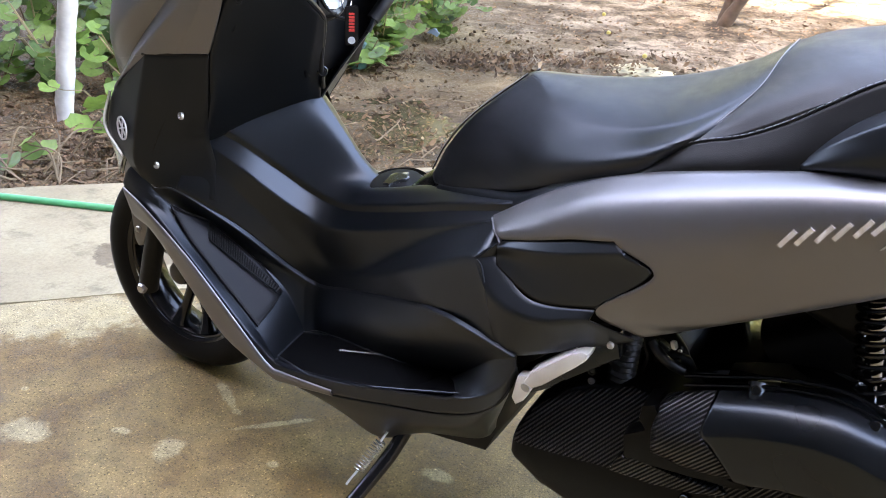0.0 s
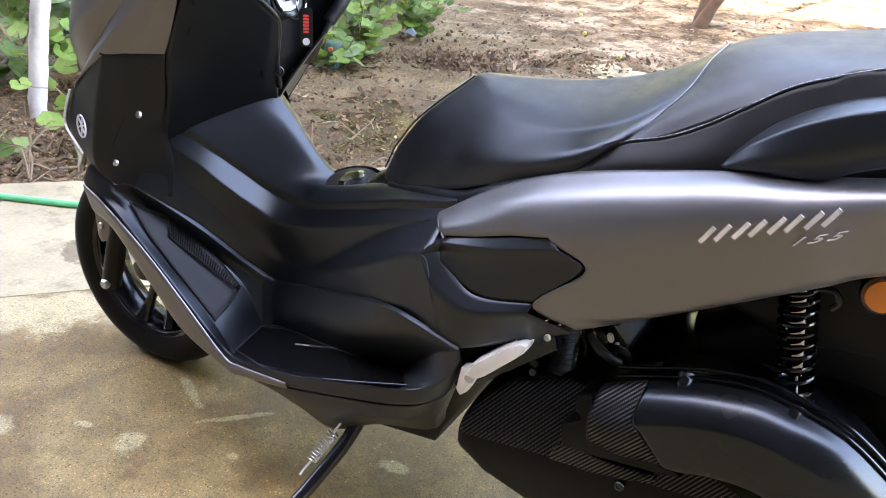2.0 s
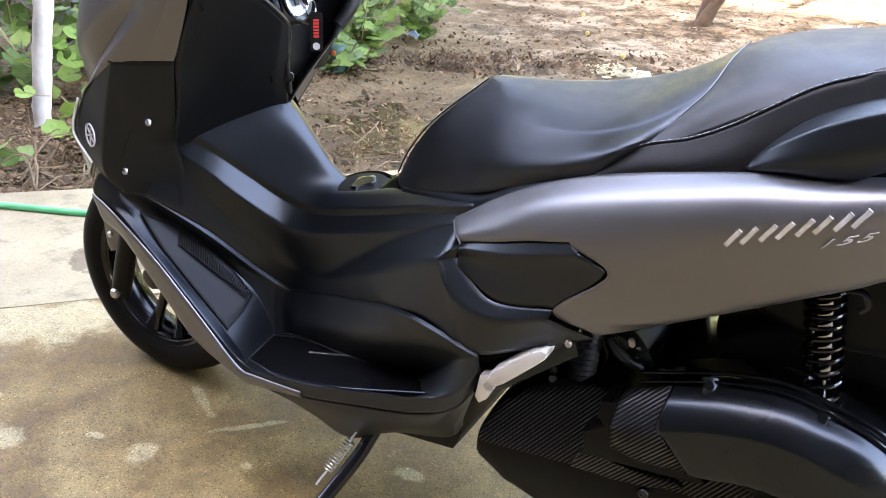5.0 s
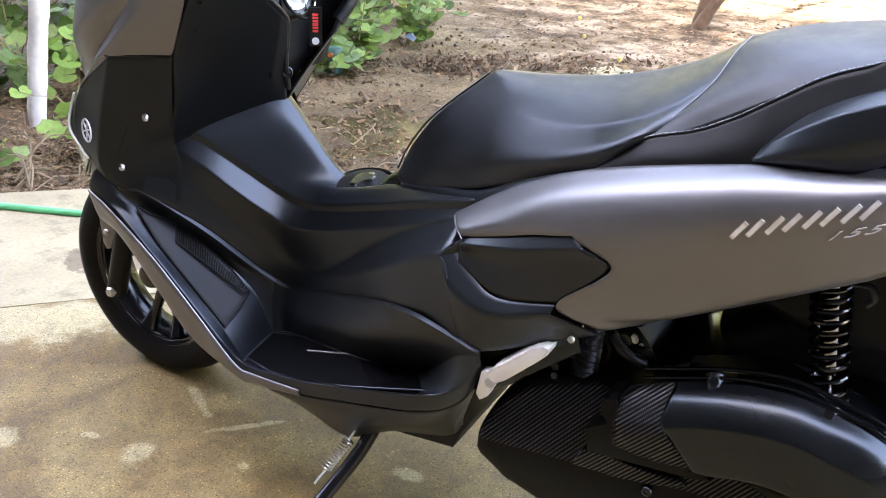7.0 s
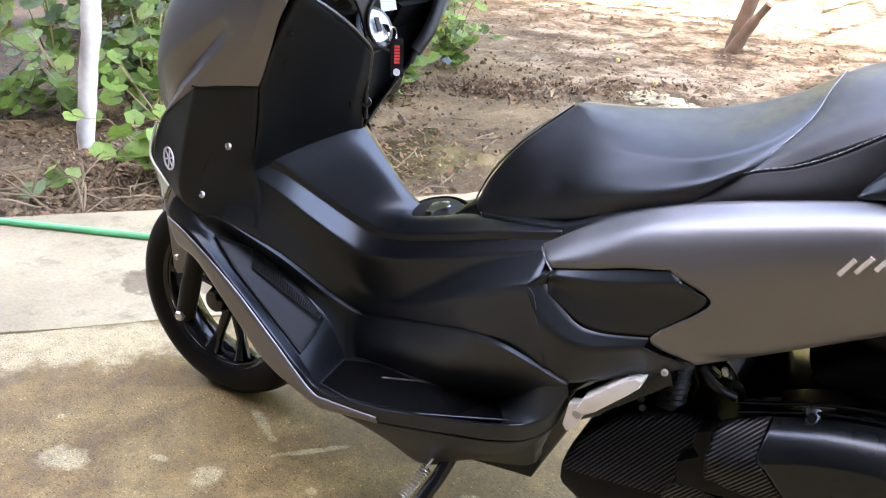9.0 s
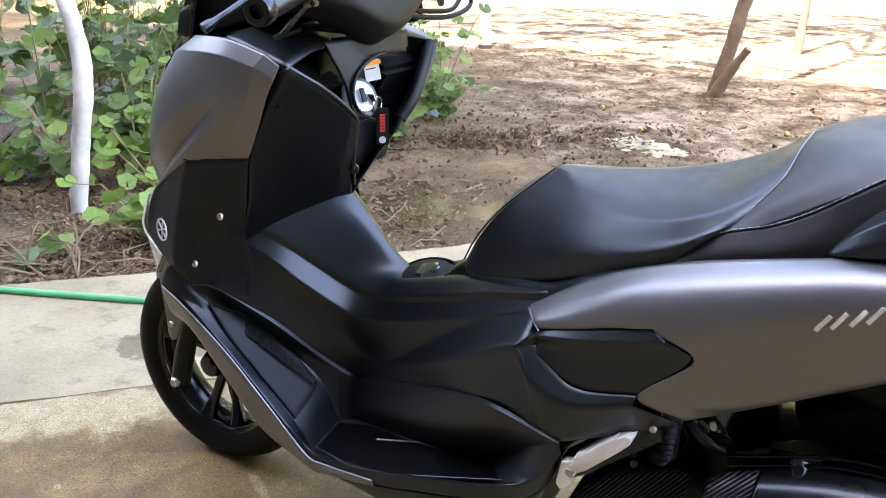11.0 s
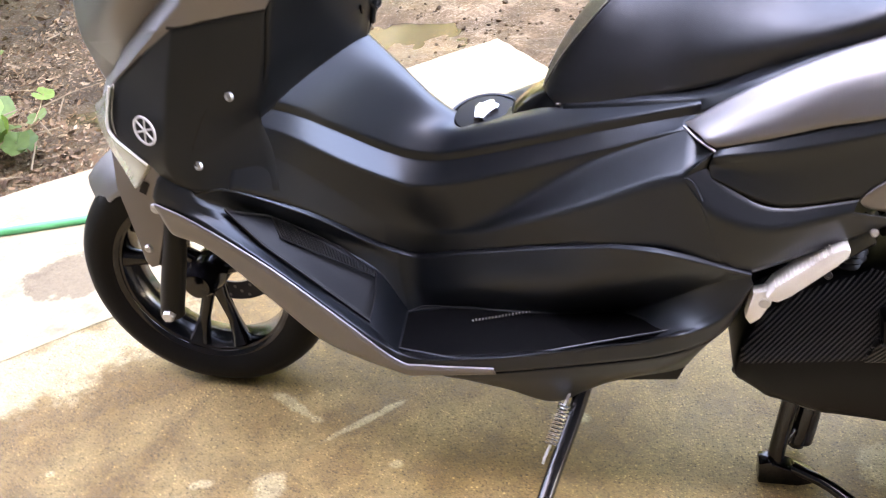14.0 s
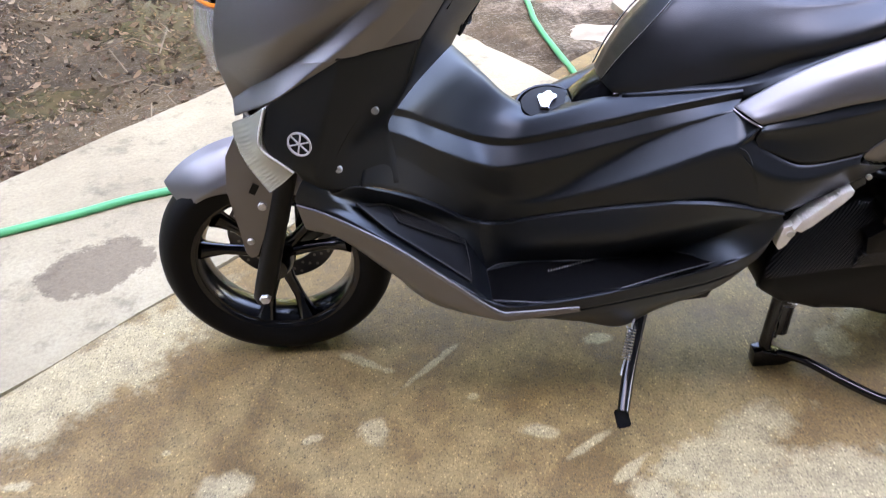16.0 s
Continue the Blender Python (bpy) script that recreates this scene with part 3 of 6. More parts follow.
# rubber mats on the sloping and the flat part of the foot well
MS = [[(.203, -.206, .498), (.222, -.190, .484), (.246, -.163, .466)], [(.250, -.210, .445), (.272, -.180, .437), (.296, -.145, .428)],
      [(.310, -.209, .392), (.325, -.172, .388), (.340, -.134, .394)], [(.390, -.204, .316), (.389, -.165, .332), (.384, -.130, .350)]]
for s in (1, -1):
    g = [[Vector((p[0] + .0015, p[1], p[2] + .0015)) for p in row] for row in MS]
    ob = panel("slope_mat", surface(g, 6, 6, (), (), 0.003), MAT_RUBBER, scooter, "black rubber mat with a ribbed wedge", s < 0, 0.004)
    # Thin tube added round the mat to draw the highlight of its edge.
    border = [MS[0][0], MS[1][0], MS[2][0], MS[3][0], MS[3][1], MS[3][2], MS[2][2], MS[1][2], MS[0][2], MS[0][1], MS[0][0]]
    part("mat_edge_highlight", tube_bm([(x + .002, y * s, z + .0035) for x, y, z in border], .0014, 6), MAT_RUBBER, ob)
    if s > 0:
        rib_rows(((.247, -.160, .470), (.388, -.136, .362)), ((.272, -.186, .444), (.388, -.146, .358)), 30, "rib", BLACK_MATT, ob)
        part("wedge_edge", tube_bm([(.247, -.160, .4715), (.272, -.186, .4455), (.388, -.146, .3595)], .0012, 6), BLACK, ob)
    bm = bmesh.new()
    outline = [(0.429, -0.197, 0.264), (0.425, -0.123, 0.275), (0.49, -0.123, 0.29), (0.633, -0.154, 0.317), (0.750, -0.160, 0.328), (0.818, -0.240, 0.361), (0.715, -0.232, 0.324), (0.606, -0.241, 0.297), (0.525, -0.232, 0.28)]
    low = [bm.verts.new((x, y * s, z - .003)) for x, y, z in outline]
    top = [bm.verts.new((x, y * s, z + .0025)) for x, y, z in outline]
    bm.faces.new(top)
    for k in range(len(top)):
        bm.faces.new((low[k], low[(k + 1) % len(top)], top[(k + 1) % len(top)], top[k]))
    ob = part("floor_mat", bm, FLOOR_RUBBER, scooter, "black rubber floor mat", smooth=False)
    # Glossier tube added round the floor mat, again for an edge highlight.
    part("mat_edge_highlight", tube_bm([(x, y * s, z + .003) for x, y, z in outline + outline[:1]], .0016, 6), BLACK, ob)
    part("well_bead", tube_bm([(x, (y - .002) * s, z + .001) for x, y, z in F5[6:11]], .0022, 8, n=5), BLACK, scooter)
    bm = bmesh.new()
    for k in range(22):
        p = lerp((0.536, -0.161, 0.294), (0.641, -0.157, 0.319), k / 21) + Vector((0, 0, .0035))
        p.y *= s
        tube_bm([p, p + Vector((.0006, .003 * s, .001))], .0007, 5, bm)
    part("rib", bm, ALU, ob)

# titanium skirt under the front half of the rim, bright edge included
K0 = [(.110, -.225, .517), (.165, -.231, .494), (.262, -0.2330, .4275), (.356, -0.2335, .3445), (.434, -0.2335, .274), (.476, -0.2350, .268), (.580, -.2445, .279)]
K1 = [(.112, -.224, .508), (.168, -.231, .485), (.262, -.2350, .4190), (.356, -.2355, .3370), (.435, -.2355, .267), (.477, -.2370, .262), (.580, -.2450, .2755)]
K2 = [(.118, -.212, .462), (.176, -.218, .440), (.262, -.2240, .3580), (.335, -.2250, .2880), (.440, -.2270, .246), (.480, -.2310, .249), (.582, -.2440, .2715)]
K3 = [(.118, -.180, .455), (.178, -.176, .425), (.245, -.168, .352), (.296, -.164, .266), (.440, -.176, .232), (.480, -.196, .236), (.578, -.237, .268)]
KT = [(x, y + .0018, z + .0004) for x, y, z in K0]      # tucked in under the rim
sides("lower_skirt", surface([KT, K0, K1, K2, K3], 8, 5, (1, 2), (), 0.003), TITAN, scooter, "matt titanium skirt panel under the footboard", thick=0.003)

# black belly behind it
B0 = [(.500, -.231, .257), (.577, -.239, .268), (.695, -.251, .301), (.792, -.256, .327), (.848, -.254, .350), (.884, -.249, .382), (.904, -.243, .432)]
B1 = [(.505, -.228, .246), (.585, -.236, .252), (.690, -.246, .272), (.785, -.244, .292), (.838, -.238, .315), (.868, -.232, .350), (.890, -.225, .405)]
B2 = [(.510, -.210, .232), (.590, -.222, .226), (.664, -.226, .212), (.735, -.200, .235), (.830, -.196, .262), (.850, -.205, .300), (.872, -.210, .360)]
B3 = [(.515, -.150, .225), (.595, -.150, .215), (.670, -.150, .205), (.740, -.150, .215), (.830, -.160, .245), (.845, -.170, .290), (.865, -.180, .350)]
sides("belly_cover", surface([B0, B1, B2, B3], 8, 6, (2,), (), 0.004), BLACK, scooter, thick=0.003)
part("belly_plate", prism_bm([(.34, .258), (.45, .215), (.68, .212), (.834, .226), (.848, .262), (.83, .292), (.70, .275), (.52, .25), (.40, .245)], -.178, .178, .004), BLACK_MATT, scooter)

# front side panels with the round emblem, and the nose cowl above
P_ROWS = [[(.203, -.231, .767), (.211, -.2335, .770), (.265, -.226, .776), (.324, -.210, .781)],
          [(.146, -.219, .726), (.193, -.233, .720), (.246, -.222, .718), (.305, -.197, .722)],
          [(.090, -.202, .685), (.174, -.232, .665), (.226, -.213, .662), (.286, -.183, .670)],
          [(.076, -.211, .617), (.158, -.229, .612), (.203, -.205, .606), (.266, -.163, .622)],
          [(.115, -.216, .577), (.147, -.224, .573), (.190, -.205, .565), (.272, -.159, .574)],
          [(.128, -.211, .548), (.152, -.212, .538), (.192, -.206, .530), (.276, -.171, .516)]]
sides("front_side_panel", surface(P_ROWS, 8, 6, (), (1,), 0.008), SHIELD, scooter, "matt black front side panel", thick=0.003)

panel_net = [p for row in surface(P_ROWS, 24, 20, (), (1,), 0.008) for p in row]


def panel_y(x, z):
    """Where the face of the front side panel lies."""
    return min(panel_net, key=lambda p: (p.x - x) ** 2 + (p.z - z) ** 2).y - .0006


for s in (1, -1):
    part("panel_seam", tube_bm([(x, panel_y(x, z) * s, z) for x, y, z in [(0.287, -0.196, 0.699), (0.248, -0.206, 0.686), (0.215, -0.214, 0.65), (0.179, -0.219, 0.589), (0.17, -0.22, 0.563)]], .0011, 6, n=6), BLACK_MATT, scooter)
    part("cowl_gap", tube_bm([(x, (y - .0005) * s, z + .001) for x, y, z in P_ROWS[0]], .0028, 6, n=5), BLACK_MATT, scooter)

N_ROWS = [[(.388, -.200, .934), (.370, -.198, .950), (.295, -.195, .967), (.214, -.160, .963), (.150, -.090, .950)],
          [(.410, -.226, .938), (.386, -.230, .954), (.307, -.226, .971), (.212, -.190, .967), (.142, -.110, .953)],
          [(.407, -.235, .920), (.374, -.242, .936), (.298, -.238, .949), (.186, -.201, .943), (.086, -.119, .924)],
          [(.387, -.231, .890), (.360, -.243, .892), (.270, -.241, .890), (.150, -.212, .880), (.042, -.124, .860)],
          [(.358, -.221, .836), (.320, -.236, .832), (.240, -.241, .830), (.125, -.216, .815), (.014, -.126, .790)],
          [(.326, -.211, .785), (.270, -.227, .780), (.208, -.235, .774), (.110, -.214, .748), (.006, -.126, .722)],
          [(.205, -.234, .771), (.180, -.228, .752), (.148, -.220, .730), (.088, -.203, .688), (.022, -.150, .642)]]
N_ROWS.insert(6, [tuple(lerp(a, b, .14)) for a, b in zip(N_ROWS[5], N_ROWS[6])])
cowl = surface(N_ROWS, 30, 22, (1, 2), (1,), 0.010)
CA, CB = Vector((.050, -.16, .684)), Vector((.298, -.24, .881))
for row in cowl:
    for p in row:
        d = (CB - CA)
        s = ((p.x - CA.x) * d.x + (p.z - CA.z) * d.z) / (d.x ** 2 + d.z ** 2)
        side = (d.x * (p.z - CA.z) - d.z * (p.x - CA.x)) / math.hypot(d.x, d.z)   # above and before the valley: plus
        if s < 1:
            deep = 0.040 * (1 - max(s, 0)) ** 0.75 * max(0, 1 + 2.5 * min(s, 0))
            reach = 0.018 + 0.050 * (1 - max(s, 0)) if side > 0 else 0.022
            k = max(0, 1 - abs(side) / reach)
            p.y += deep * (k ** 1.6 if side > 0 else k)
sides("nose_cowl", cowl, TITAN, scooter, "matt titanium nose cowl with a sculpted crease", thick=0.003)
part("nose_core", prism_bm([(.10, .955), (.06, .90), (.02, .82), (.01, .74), (.02, .66), (.16, .62), (.30, .66), (.30, .95)], -.12, .12, .01), BLACK_MATT, scooter)

# position lamp between cowl and panel
for s in (1, -1):
    L = [[(.086, -.200, .684), (.055, -.180, .660), (.022, -.158, .640)], [(.072, -.206, .640), (.050, -.186, .622), (.022, -.160, .606)],
         [(.074, -.208, .616), (.055, -.190, .596), (.030, -.162, .572)], [(.100, -.212, .592), (.075, -.196, .568), (.048, -.172, .545)], [(.118, -.214, .576), (.094, -.204, .550), (.068, -.188, .524)]]
    lamp = panel("position_lamp", surface(L, 5, 8), LAMP_SILVER, scooter, "silver position lamp with a ribbed clear lens", s < 0, 0.004)
    g = surface(L, 10, 30)
    for k, row in enumerate(g):
        for i, p in enumerate(row):
            w = .0050 + .00024 * math.cos(k * math.tau / 7 + p.x * 60) * min(1, max(0, (i - 7) / 4))
            p.x, p.y = p.x - .5 * w, p.y - w
    part("lens_edge", tube_bm([(x - .004, (y - .0065) * s, z) for x, y, z in (row[0] for row in L)], .0018, 8, n=5), LAMP_RIM, lamp, "bright edge of the lens")
    panel("lens", g, LAMP_SILVER, lamp, "ribbed clear lens over silver", s < 0, .002)

bm = grid_bm(surface([[(.020, -.112, .716), (-.004, -.07, .708), (-.014, 0, .704), (-.004, .07, .708), (.020, .112, .716)], [(.038, -.130, .645), (.010, -.08, .634), (.0, 0, .632), (.010, .08, .634), (.038, .130, .645)],
                      [(.066, -.135, .600), (.046, -.08, .595), (.036, 0, .595), (.046, .08, .595), (.066, .135, .600)]], 6, 6))
part("nose_beak", bm, TITAN, scooter, "matt titanium beak below the headlamp").modifiers.new("thickness", "SOLIDIFY").thickness = .003

# headlamp in the nose: clear lens over a dark bowl
HL = [[(.056, -.116, .812), (.012, -.098, .806), (-.028, -.045, .800), (-.036, 0, .798)], [(.034, -.120, .765), (-.003, -.100, .755), (-.038, -.045, .745), (-.046, 0, .742)],
      [(.018, -.120, .715), (-.002, -.098, .700), (-.024, -.05, .685), (-.032, 0, .680)]]
bm = grid_bm(surface(HL, 6, 6))
grid_bm(surface(HL, 6, 6), True, bm)
bmesh.ops.remove_doubles(bm, verts=bm.verts, dist=0.0004)
headlamp = part("headlamp", bm, LENS, scooter, "clear headlamp with an orange indicator strip")
headlamp.modifiers.new("thickness", "SOLIDIFY").thickness = 0.002
bowl = surface([[p + Vector((.022, 0, -.004)) if p.y > -.09 else p + Vector((.010, .010, 0)) for p in map(Vector, row)] for row in HL], 5, 5)
panel("reflector_bowl", bowl, SATIN, headlamp, "dark reflector bowl", thick=.002, both=True)
for s in (1, -1):
    part("indicator", tube_bm([(.046, -.114 * s, .812), (.012, -.099 * s, .808), (-.020, -.055 * s, .803)], .004, 8, n=4), ORANGE, headlamp, "orange indicator strip")

# leg shield behind the nose
S_ROWS = [[(0.405, -0.222, 0.935), (0.427, -0.224, 0.935), (0.446, -0.16, 0.893), (0.455, -0.105, 0.85), (0.452, -0.085, 0.835)],
          [(0.355, -0.219, 0.86), (0.377, -0.221, 0.86), (0.41, -0.15, 0.835), (0.437, -0.09, 0.815), (0.44, -0.07, 0.808)],
          [(0.308, -0.205, 0.783), (0.33, -0.207, 0.783), (0.368, -0.138, 0.768), (0.402, -0.062, 0.754), (0.409, -0.036, 0.75)],
          [(0.28, -0.185, 0.702), (0.302, -0.187, 0.702), (0.336, -0.112, 0.702), (0.378, -0.036, 0.706), (0.388, -0.014, 0.708)],
          [(0.235, -0.162, 0.618), (0.257, -0.164, 0.618), (0.305, -0.088, 0.645), (0.362, -0.018, 0.672), (0.376, 0.0, 0.678)]]
sides("leg_shield", surface(S_ROWS, 6, 6, (), (1, 3), 0.006), SHIELD, scooter, "black inner leg shield", thick=0.004)
K_ROWS = [[(.418, -.125, .966), (.434, -.07, .970), (.438, 0, .972)], [(.440, -.098, .895), (.455, -.06, .900), (.457, 0, .902)], [(.446, -.086, .836), (.459, -.045, .838), (.461, 0, .840)],
          [(.430, -.044, .764), (.436, -.025, .764), (.438, 0, .764)], [(.396, -.018, .700), (.404, -.010, .700), (.404, 0, .700)]]
HOLE = (-.006, .884, .082, .054)      # the key recess: y, z and half sizes
bm = bmesh.new()
for mir in (False, True):
    grid_bm(surface(K_ROWS, 12, 10), mir, bm)
bmesh.ops.remove_doubles(bm, verts=bm.verts, dist=0.0005)
bmesh.ops.delete(bm, geom=[f for f in bm.faces if ((f.calc_center_median().y - HOLE[0]) / HOLE[2]) ** 2 + ((f.calc_center_median().z - HOLE[1]) / HOLE[3]) ** 2 < 1 or f.calc_center_median().z < .838 or f.calc_center_median().y > .035 and f.calc_center_median().z < .935], context="FACES")
console = part("console", bm, BLACK_MATT, scooter, "black centre console with a key recess")
console.modifiers.new("thickness", "SOLIDIFY").thickness = .004
ring = [(HOLE[0] + HOLE[2] * 1.04 * math.cos(k * math.tau / 36), HOLE[1] + HOLE[3] * 1.04 * math.sin(k * math.tau / 36)) for k in range(37)]
part("recess_rim", tube_bm([(.458 - abs(y) * .10, y, z) for y, z in ring[9:26]], .003, 8), BLACK_MATT, console)
bm = grid_bm(surface([[(.385, -.10, .955), (.372, .03, .955), (.385, .17, .955)], [(.400, -.10, .86), (.380, .03, .86), (.390, .17, .86)], [(.395, -.06, .73), (.385, .02, .73), (.385, .10, .73)]], 5, 5))
part("recess", bm, BLACK_MATT, console, "dark key recess").modifiers.new("thickness", "SOLIDIFY").thickness = .003
hook = part("bag_hook", revolve_bm([(.0085, -.004), (.0095, .002), (.0075, .0035), (.006, .001)], (.406, -.032, .738), (.75, -.65, .1), 20), BLACK, scooter, "black folding bag hook")
part("hook_slot", revolve_bm([(.0055, .0005), (.0055, .0022), (.003, .0024)], (.406, -.032, .738), (.75, -.65, .1), 16), BLACK_MATT, hook)
# rim of the two glove pockets
for s in (1, -1):
    part("pocket_rim", tube_bm([(.424, -.222 * s, .938), (.447, -.160 * s, .897), (.456, -.104 * s, .853), (.444, -.075 * s, .825)] + ([(.414, -.045 * s, .760), (.392, -.013 * s, .705)] if s > 0 else [(.436, -.060 * s, .795)]), .0045, 8, n=5), BLACK, scooter)
    if s < 0:
        part("pocket_frame", tube_bm([(.418, -.205 * s, .934), (.440, -.148 * s, .896), (.449, -.100 * s, .852), (.438, -.070 * s, .815)], .012, 10, n=5), BLACK_MATT, scooter)
    part("pocket", box_bm((.10, .15, .10), pose(.345, -.135 * s, .88, 0, 30, 0), .01), BLACK_MATT, scooter)
    part("dash_side", grid_bm(surface([[(.424, -.222 * s, .938), (.41, -.14 * s, .955), (.395, -.05 * s, .955)], [(.30, -.215 * s, .975), (.29, -.13 * s, .985), (.28, -.05 * s, .985)]], 6, 6)), BLACK, scooter).modifiers.new("thickness", "SOLIDIFY").thickness = .004

# ignition switch, label and key on its ring
hub = part("ignition_switch", revolve_bm([(.036, -.03), (.038, -.006), (.035, .002), (.028, .004), (.026, -.002)], (.434, -.052, .870), (.80, -.30, .45), 28), BLACK, scooter, "black ignition hub with a pale ring")
part("ring", revolve_bm([(.027, -.003), (.027, .004), (.019, .006), (.010, .003)], (.436, -.0525, .871), (.80, -.30, .45), 24), SWITCH_METAL, hub, "brushed metal ring")
part("key_slot", prism_bm([(-.004, -.012), (.004, -.012), (.004, .012), (-.004, .012)], 0, .004, .001), BLACK_MATT, hub).matrix_basis = Matrix.Translation((.4425, -.0547, .8745)) @ Vector((.80, -.30, .45)).to_track_quat("Y", "Z").to_matrix().to_4x4()
part("label", box_bm((.001, .046, .036), pose(.413, .018, .905, 0, -12, 0), 0), WHITE_LABEL, scooter, "white warning label with an orange band", smooth=False)
part("band", box_bm((.0012, .045, .008), pose(.4155, .018, .9185, 0, -12, 0), 0), ORANGE, scooter, smooth=False)
for z in (.908, .901, .894):
    part("print", box_bm((.0012, .030, .0022), pose(.4150 - (.9185 - z) * .2, .014, z, 0, -12, 0), 0), BLACK_MATT, scooter, smooth=False)
part("key_ring", tube_bm([Vector((.458, -.034 + .013 * math.cos(k * math.tau / 16), .858 + .013 * math.sin(k * math.tau / 16))) for k in range(17)], .0012, 6), CHROME, scooter, "chrome key ring")
part("key", prism_bm([(.432, .876), (.458, .876), (.463, .868), (.456, .858), (.432, .866)], -.046, -.043, .0008), CHROME, scooter, "steel key")
tag = part("key_tag", box_bm((.005, .022, .064), pose(.468, -.034, .822, 0, 0, -54), .002), BLACK_MATT, scooter, "black key tag with red print")
for k in range(6):
    part("print", box_bm((.0012, .009, .0036), pose(.4697, -.0363, .815 + k * .0052, 0, 0, -54), 0), RED, tag, "red bar print", smooth=False)
part("print", revolve_bm([(.006, 0), (.006, .0006)], (.4696, -.0362, .799), (.59, -.81, 0), 16), SILVER_PRINT, tag, "round white print")

# fuel lid and seat nose trim
lid = part("fuel_lid", revolve_bm([(.048, -.020), (.048, .002), (.045, .006), (.030, .0075), (.012, .008)], (.545, -.006, .558), (-.06, -.20, 1), 40), BLACK_MATT, scooter, "black round fuel lid")
part("lid_ring", revolve_bm([(.047, -.006), (.057, -.006), (.059, .001), (.056, .0045), (.052, .004), (.049, -.001)], (.545, -.006, .5575), (-.06, -.20, 1), 44, closed=True), GLOSS, lid, "gloss black ring round the lid")
part("lid_handle", prism_bm([(-0.025, -0.007), (-0.007, -0.010), (0.003, -0.018), (0.015, -0.015), (0.011, -0.007), (0.025, -0.004), (0.026, 0.006), (0.015, 0.007), (0.018, 0.016), (0.007, 0.018), (-0.004, 0.008), (-0.025, 0.010), (-0.019, 0.002)], 0, .006, .002), CHROME, lid, "chrome fuel lid handle").matrix_basis = Matrix.Translation((.5445, -.0075, .5655)) @ Vector((-.06, -.20, 1)).to_track_quat("Y", "X").to_matrix().to_4x4()
g = surface([[(.592, -.050, .560), (.586, -.02, .573), (.585, .02, .573), (.592, .050, .560)], [(.615, -.055, .575), (.610, -.02, .594), (.610, .02, .594), (.615, .055, .575)], [(.66, -.07, .60), (.655, -.03, .622), (.655, .03, .622), (.66, .07, .60)]], 5, 5)
part("seat_nose_trim", grid_bm(g), GLOSS, scooter, "gloss black trim before the seat").modifiers.new("thickness", "SOLIDIFY").thickness = .004

# seat
Q0 = [(.634, 0, .612), (.660, 0, .668), (.705, 0, .730), (.780, 0, .789), (.860, 0, .794), (.960, 0, .809), (1.04, 0, .831), (1.10, 0, .858), (1.142, 0, .887)]
Q1 = [(.637, -.030, .612), (.666, -.042, .662), (.714, -.046, .722), (.784, -.014, .788), (.862, -.084, .781), (.957, -.122, .788), (1.035, -.134, .808), (1.094, -.108, .840), (1.136, -.066, .873)]
Q2 = [(.640, -.042, .610), (.674, -.057, .646), (.726, -.069, .696), (.796, -.078, .741), (.867, -.119, .750), (.956, -.152, .764), (1.028, -.167, .786), (1.080, -.158, .810), (1.126, -.118, .845)]
Q3 = [(.645, -.051, .607), (.688, -.076, .627), (.744, -.095, .660), (.808, -.116, .694), (.872, -.151, .711), (.954, -.187, .738), (1.018, -.202, .764), (1.06, -.197, .787), (1.096, -.167, .808)]
Q4 = [(.652, -.056, .601), (.700, -.086, .612), (.763, -.110, .629), (.820, -.133, .650), (.870, -.152, .671), (.950, -.181, .706), (1.012, -.198, .735), (1.040, -.195, .760), (1.070, -.189, .785)]
SOFT = (.12, .12, .12, .14, .55, .72, .75, .75, .75)      # the piped edge of the nose softens into the saddle


def shoulder(a, b, c, f, u):
    """A place on the round between two faces that would meet at b."""
    p, q, b = lerp(b, a, f), lerp(b, c, f), Vector(b)
    return tuple(p * (1 - u) ** 2 + b * 2 * u * (1 - u) + q * u * u)


Q10, Q1R, Q12 = ([shoulder(a, b, c, f, u) for a, b, c, f in zip(Q0, Q1, Q2, SOFT)] for u in (.08, .5, .92))


def seat_line(row, peak):
    """A line along the seat, bent at the nose's peak (1) or running smoothly past it (0)."""
    q = profile(row, (), 8)
    q = q[:24] + [q[24].lerp(q[23], .3), q[24], q[24].lerp(q[25], .3)] + q[25:]
    return [a.lerp(b, peak) for a, b in zip(q, profile(row, (3,), 8, .004))]


panel("rider_seat", loft([seat_line(q, k) for q, k in zip((Q0, Q10, Q1R, Q12, Q2, Q3, Q4), (1, .9, .75, .5, .2, 0, 0))], 6), SEAT, scooter, "black vinyl rider seat with pale stitching", thick=0.006, both=True)
V0 = [(1.141, 0, .886), (1.134, -.06, .873), (1.124, -.118, .844), (1.094, -.167, .807), (1.069, -.190, .785)]
V1 = [(1.168, 0, .896), (1.161, -.065, .888), (1.150, -.122, .862), (1.130, -.168, .833), (1.122, -.188, .804)]
V2 = [(1.215, 0, .906), (1.21, -.08, .901), (1.205, -.130, .888), (1.200, -.160, .871), (1.202, -.180, .851)]
V3 = [(1.29, 0, .918), (1.29, -.085, .914), (1.285, -.130, .907), (1.283, -.150, .902), (1.284, -.166, .896)]
V4 = [(1.42, 0, .934), (1.42, -.085, .932), (1.42, -.125, .929), (1.42, -.142, .927), (1.42, -.156, .924)]
V5 = [(1.64, 0, .948), (1.64, -.07, .946), (1.64, -.105, .943), (1.64, -.12, .940), (1.64, -.135, .935)]
panel("pillion_seat", surface([V0, V1, V2, V3, V4, V5], 8, 7), PILLION, scooter, "dark grey grained pillion seat", thick=0.006, both=True)
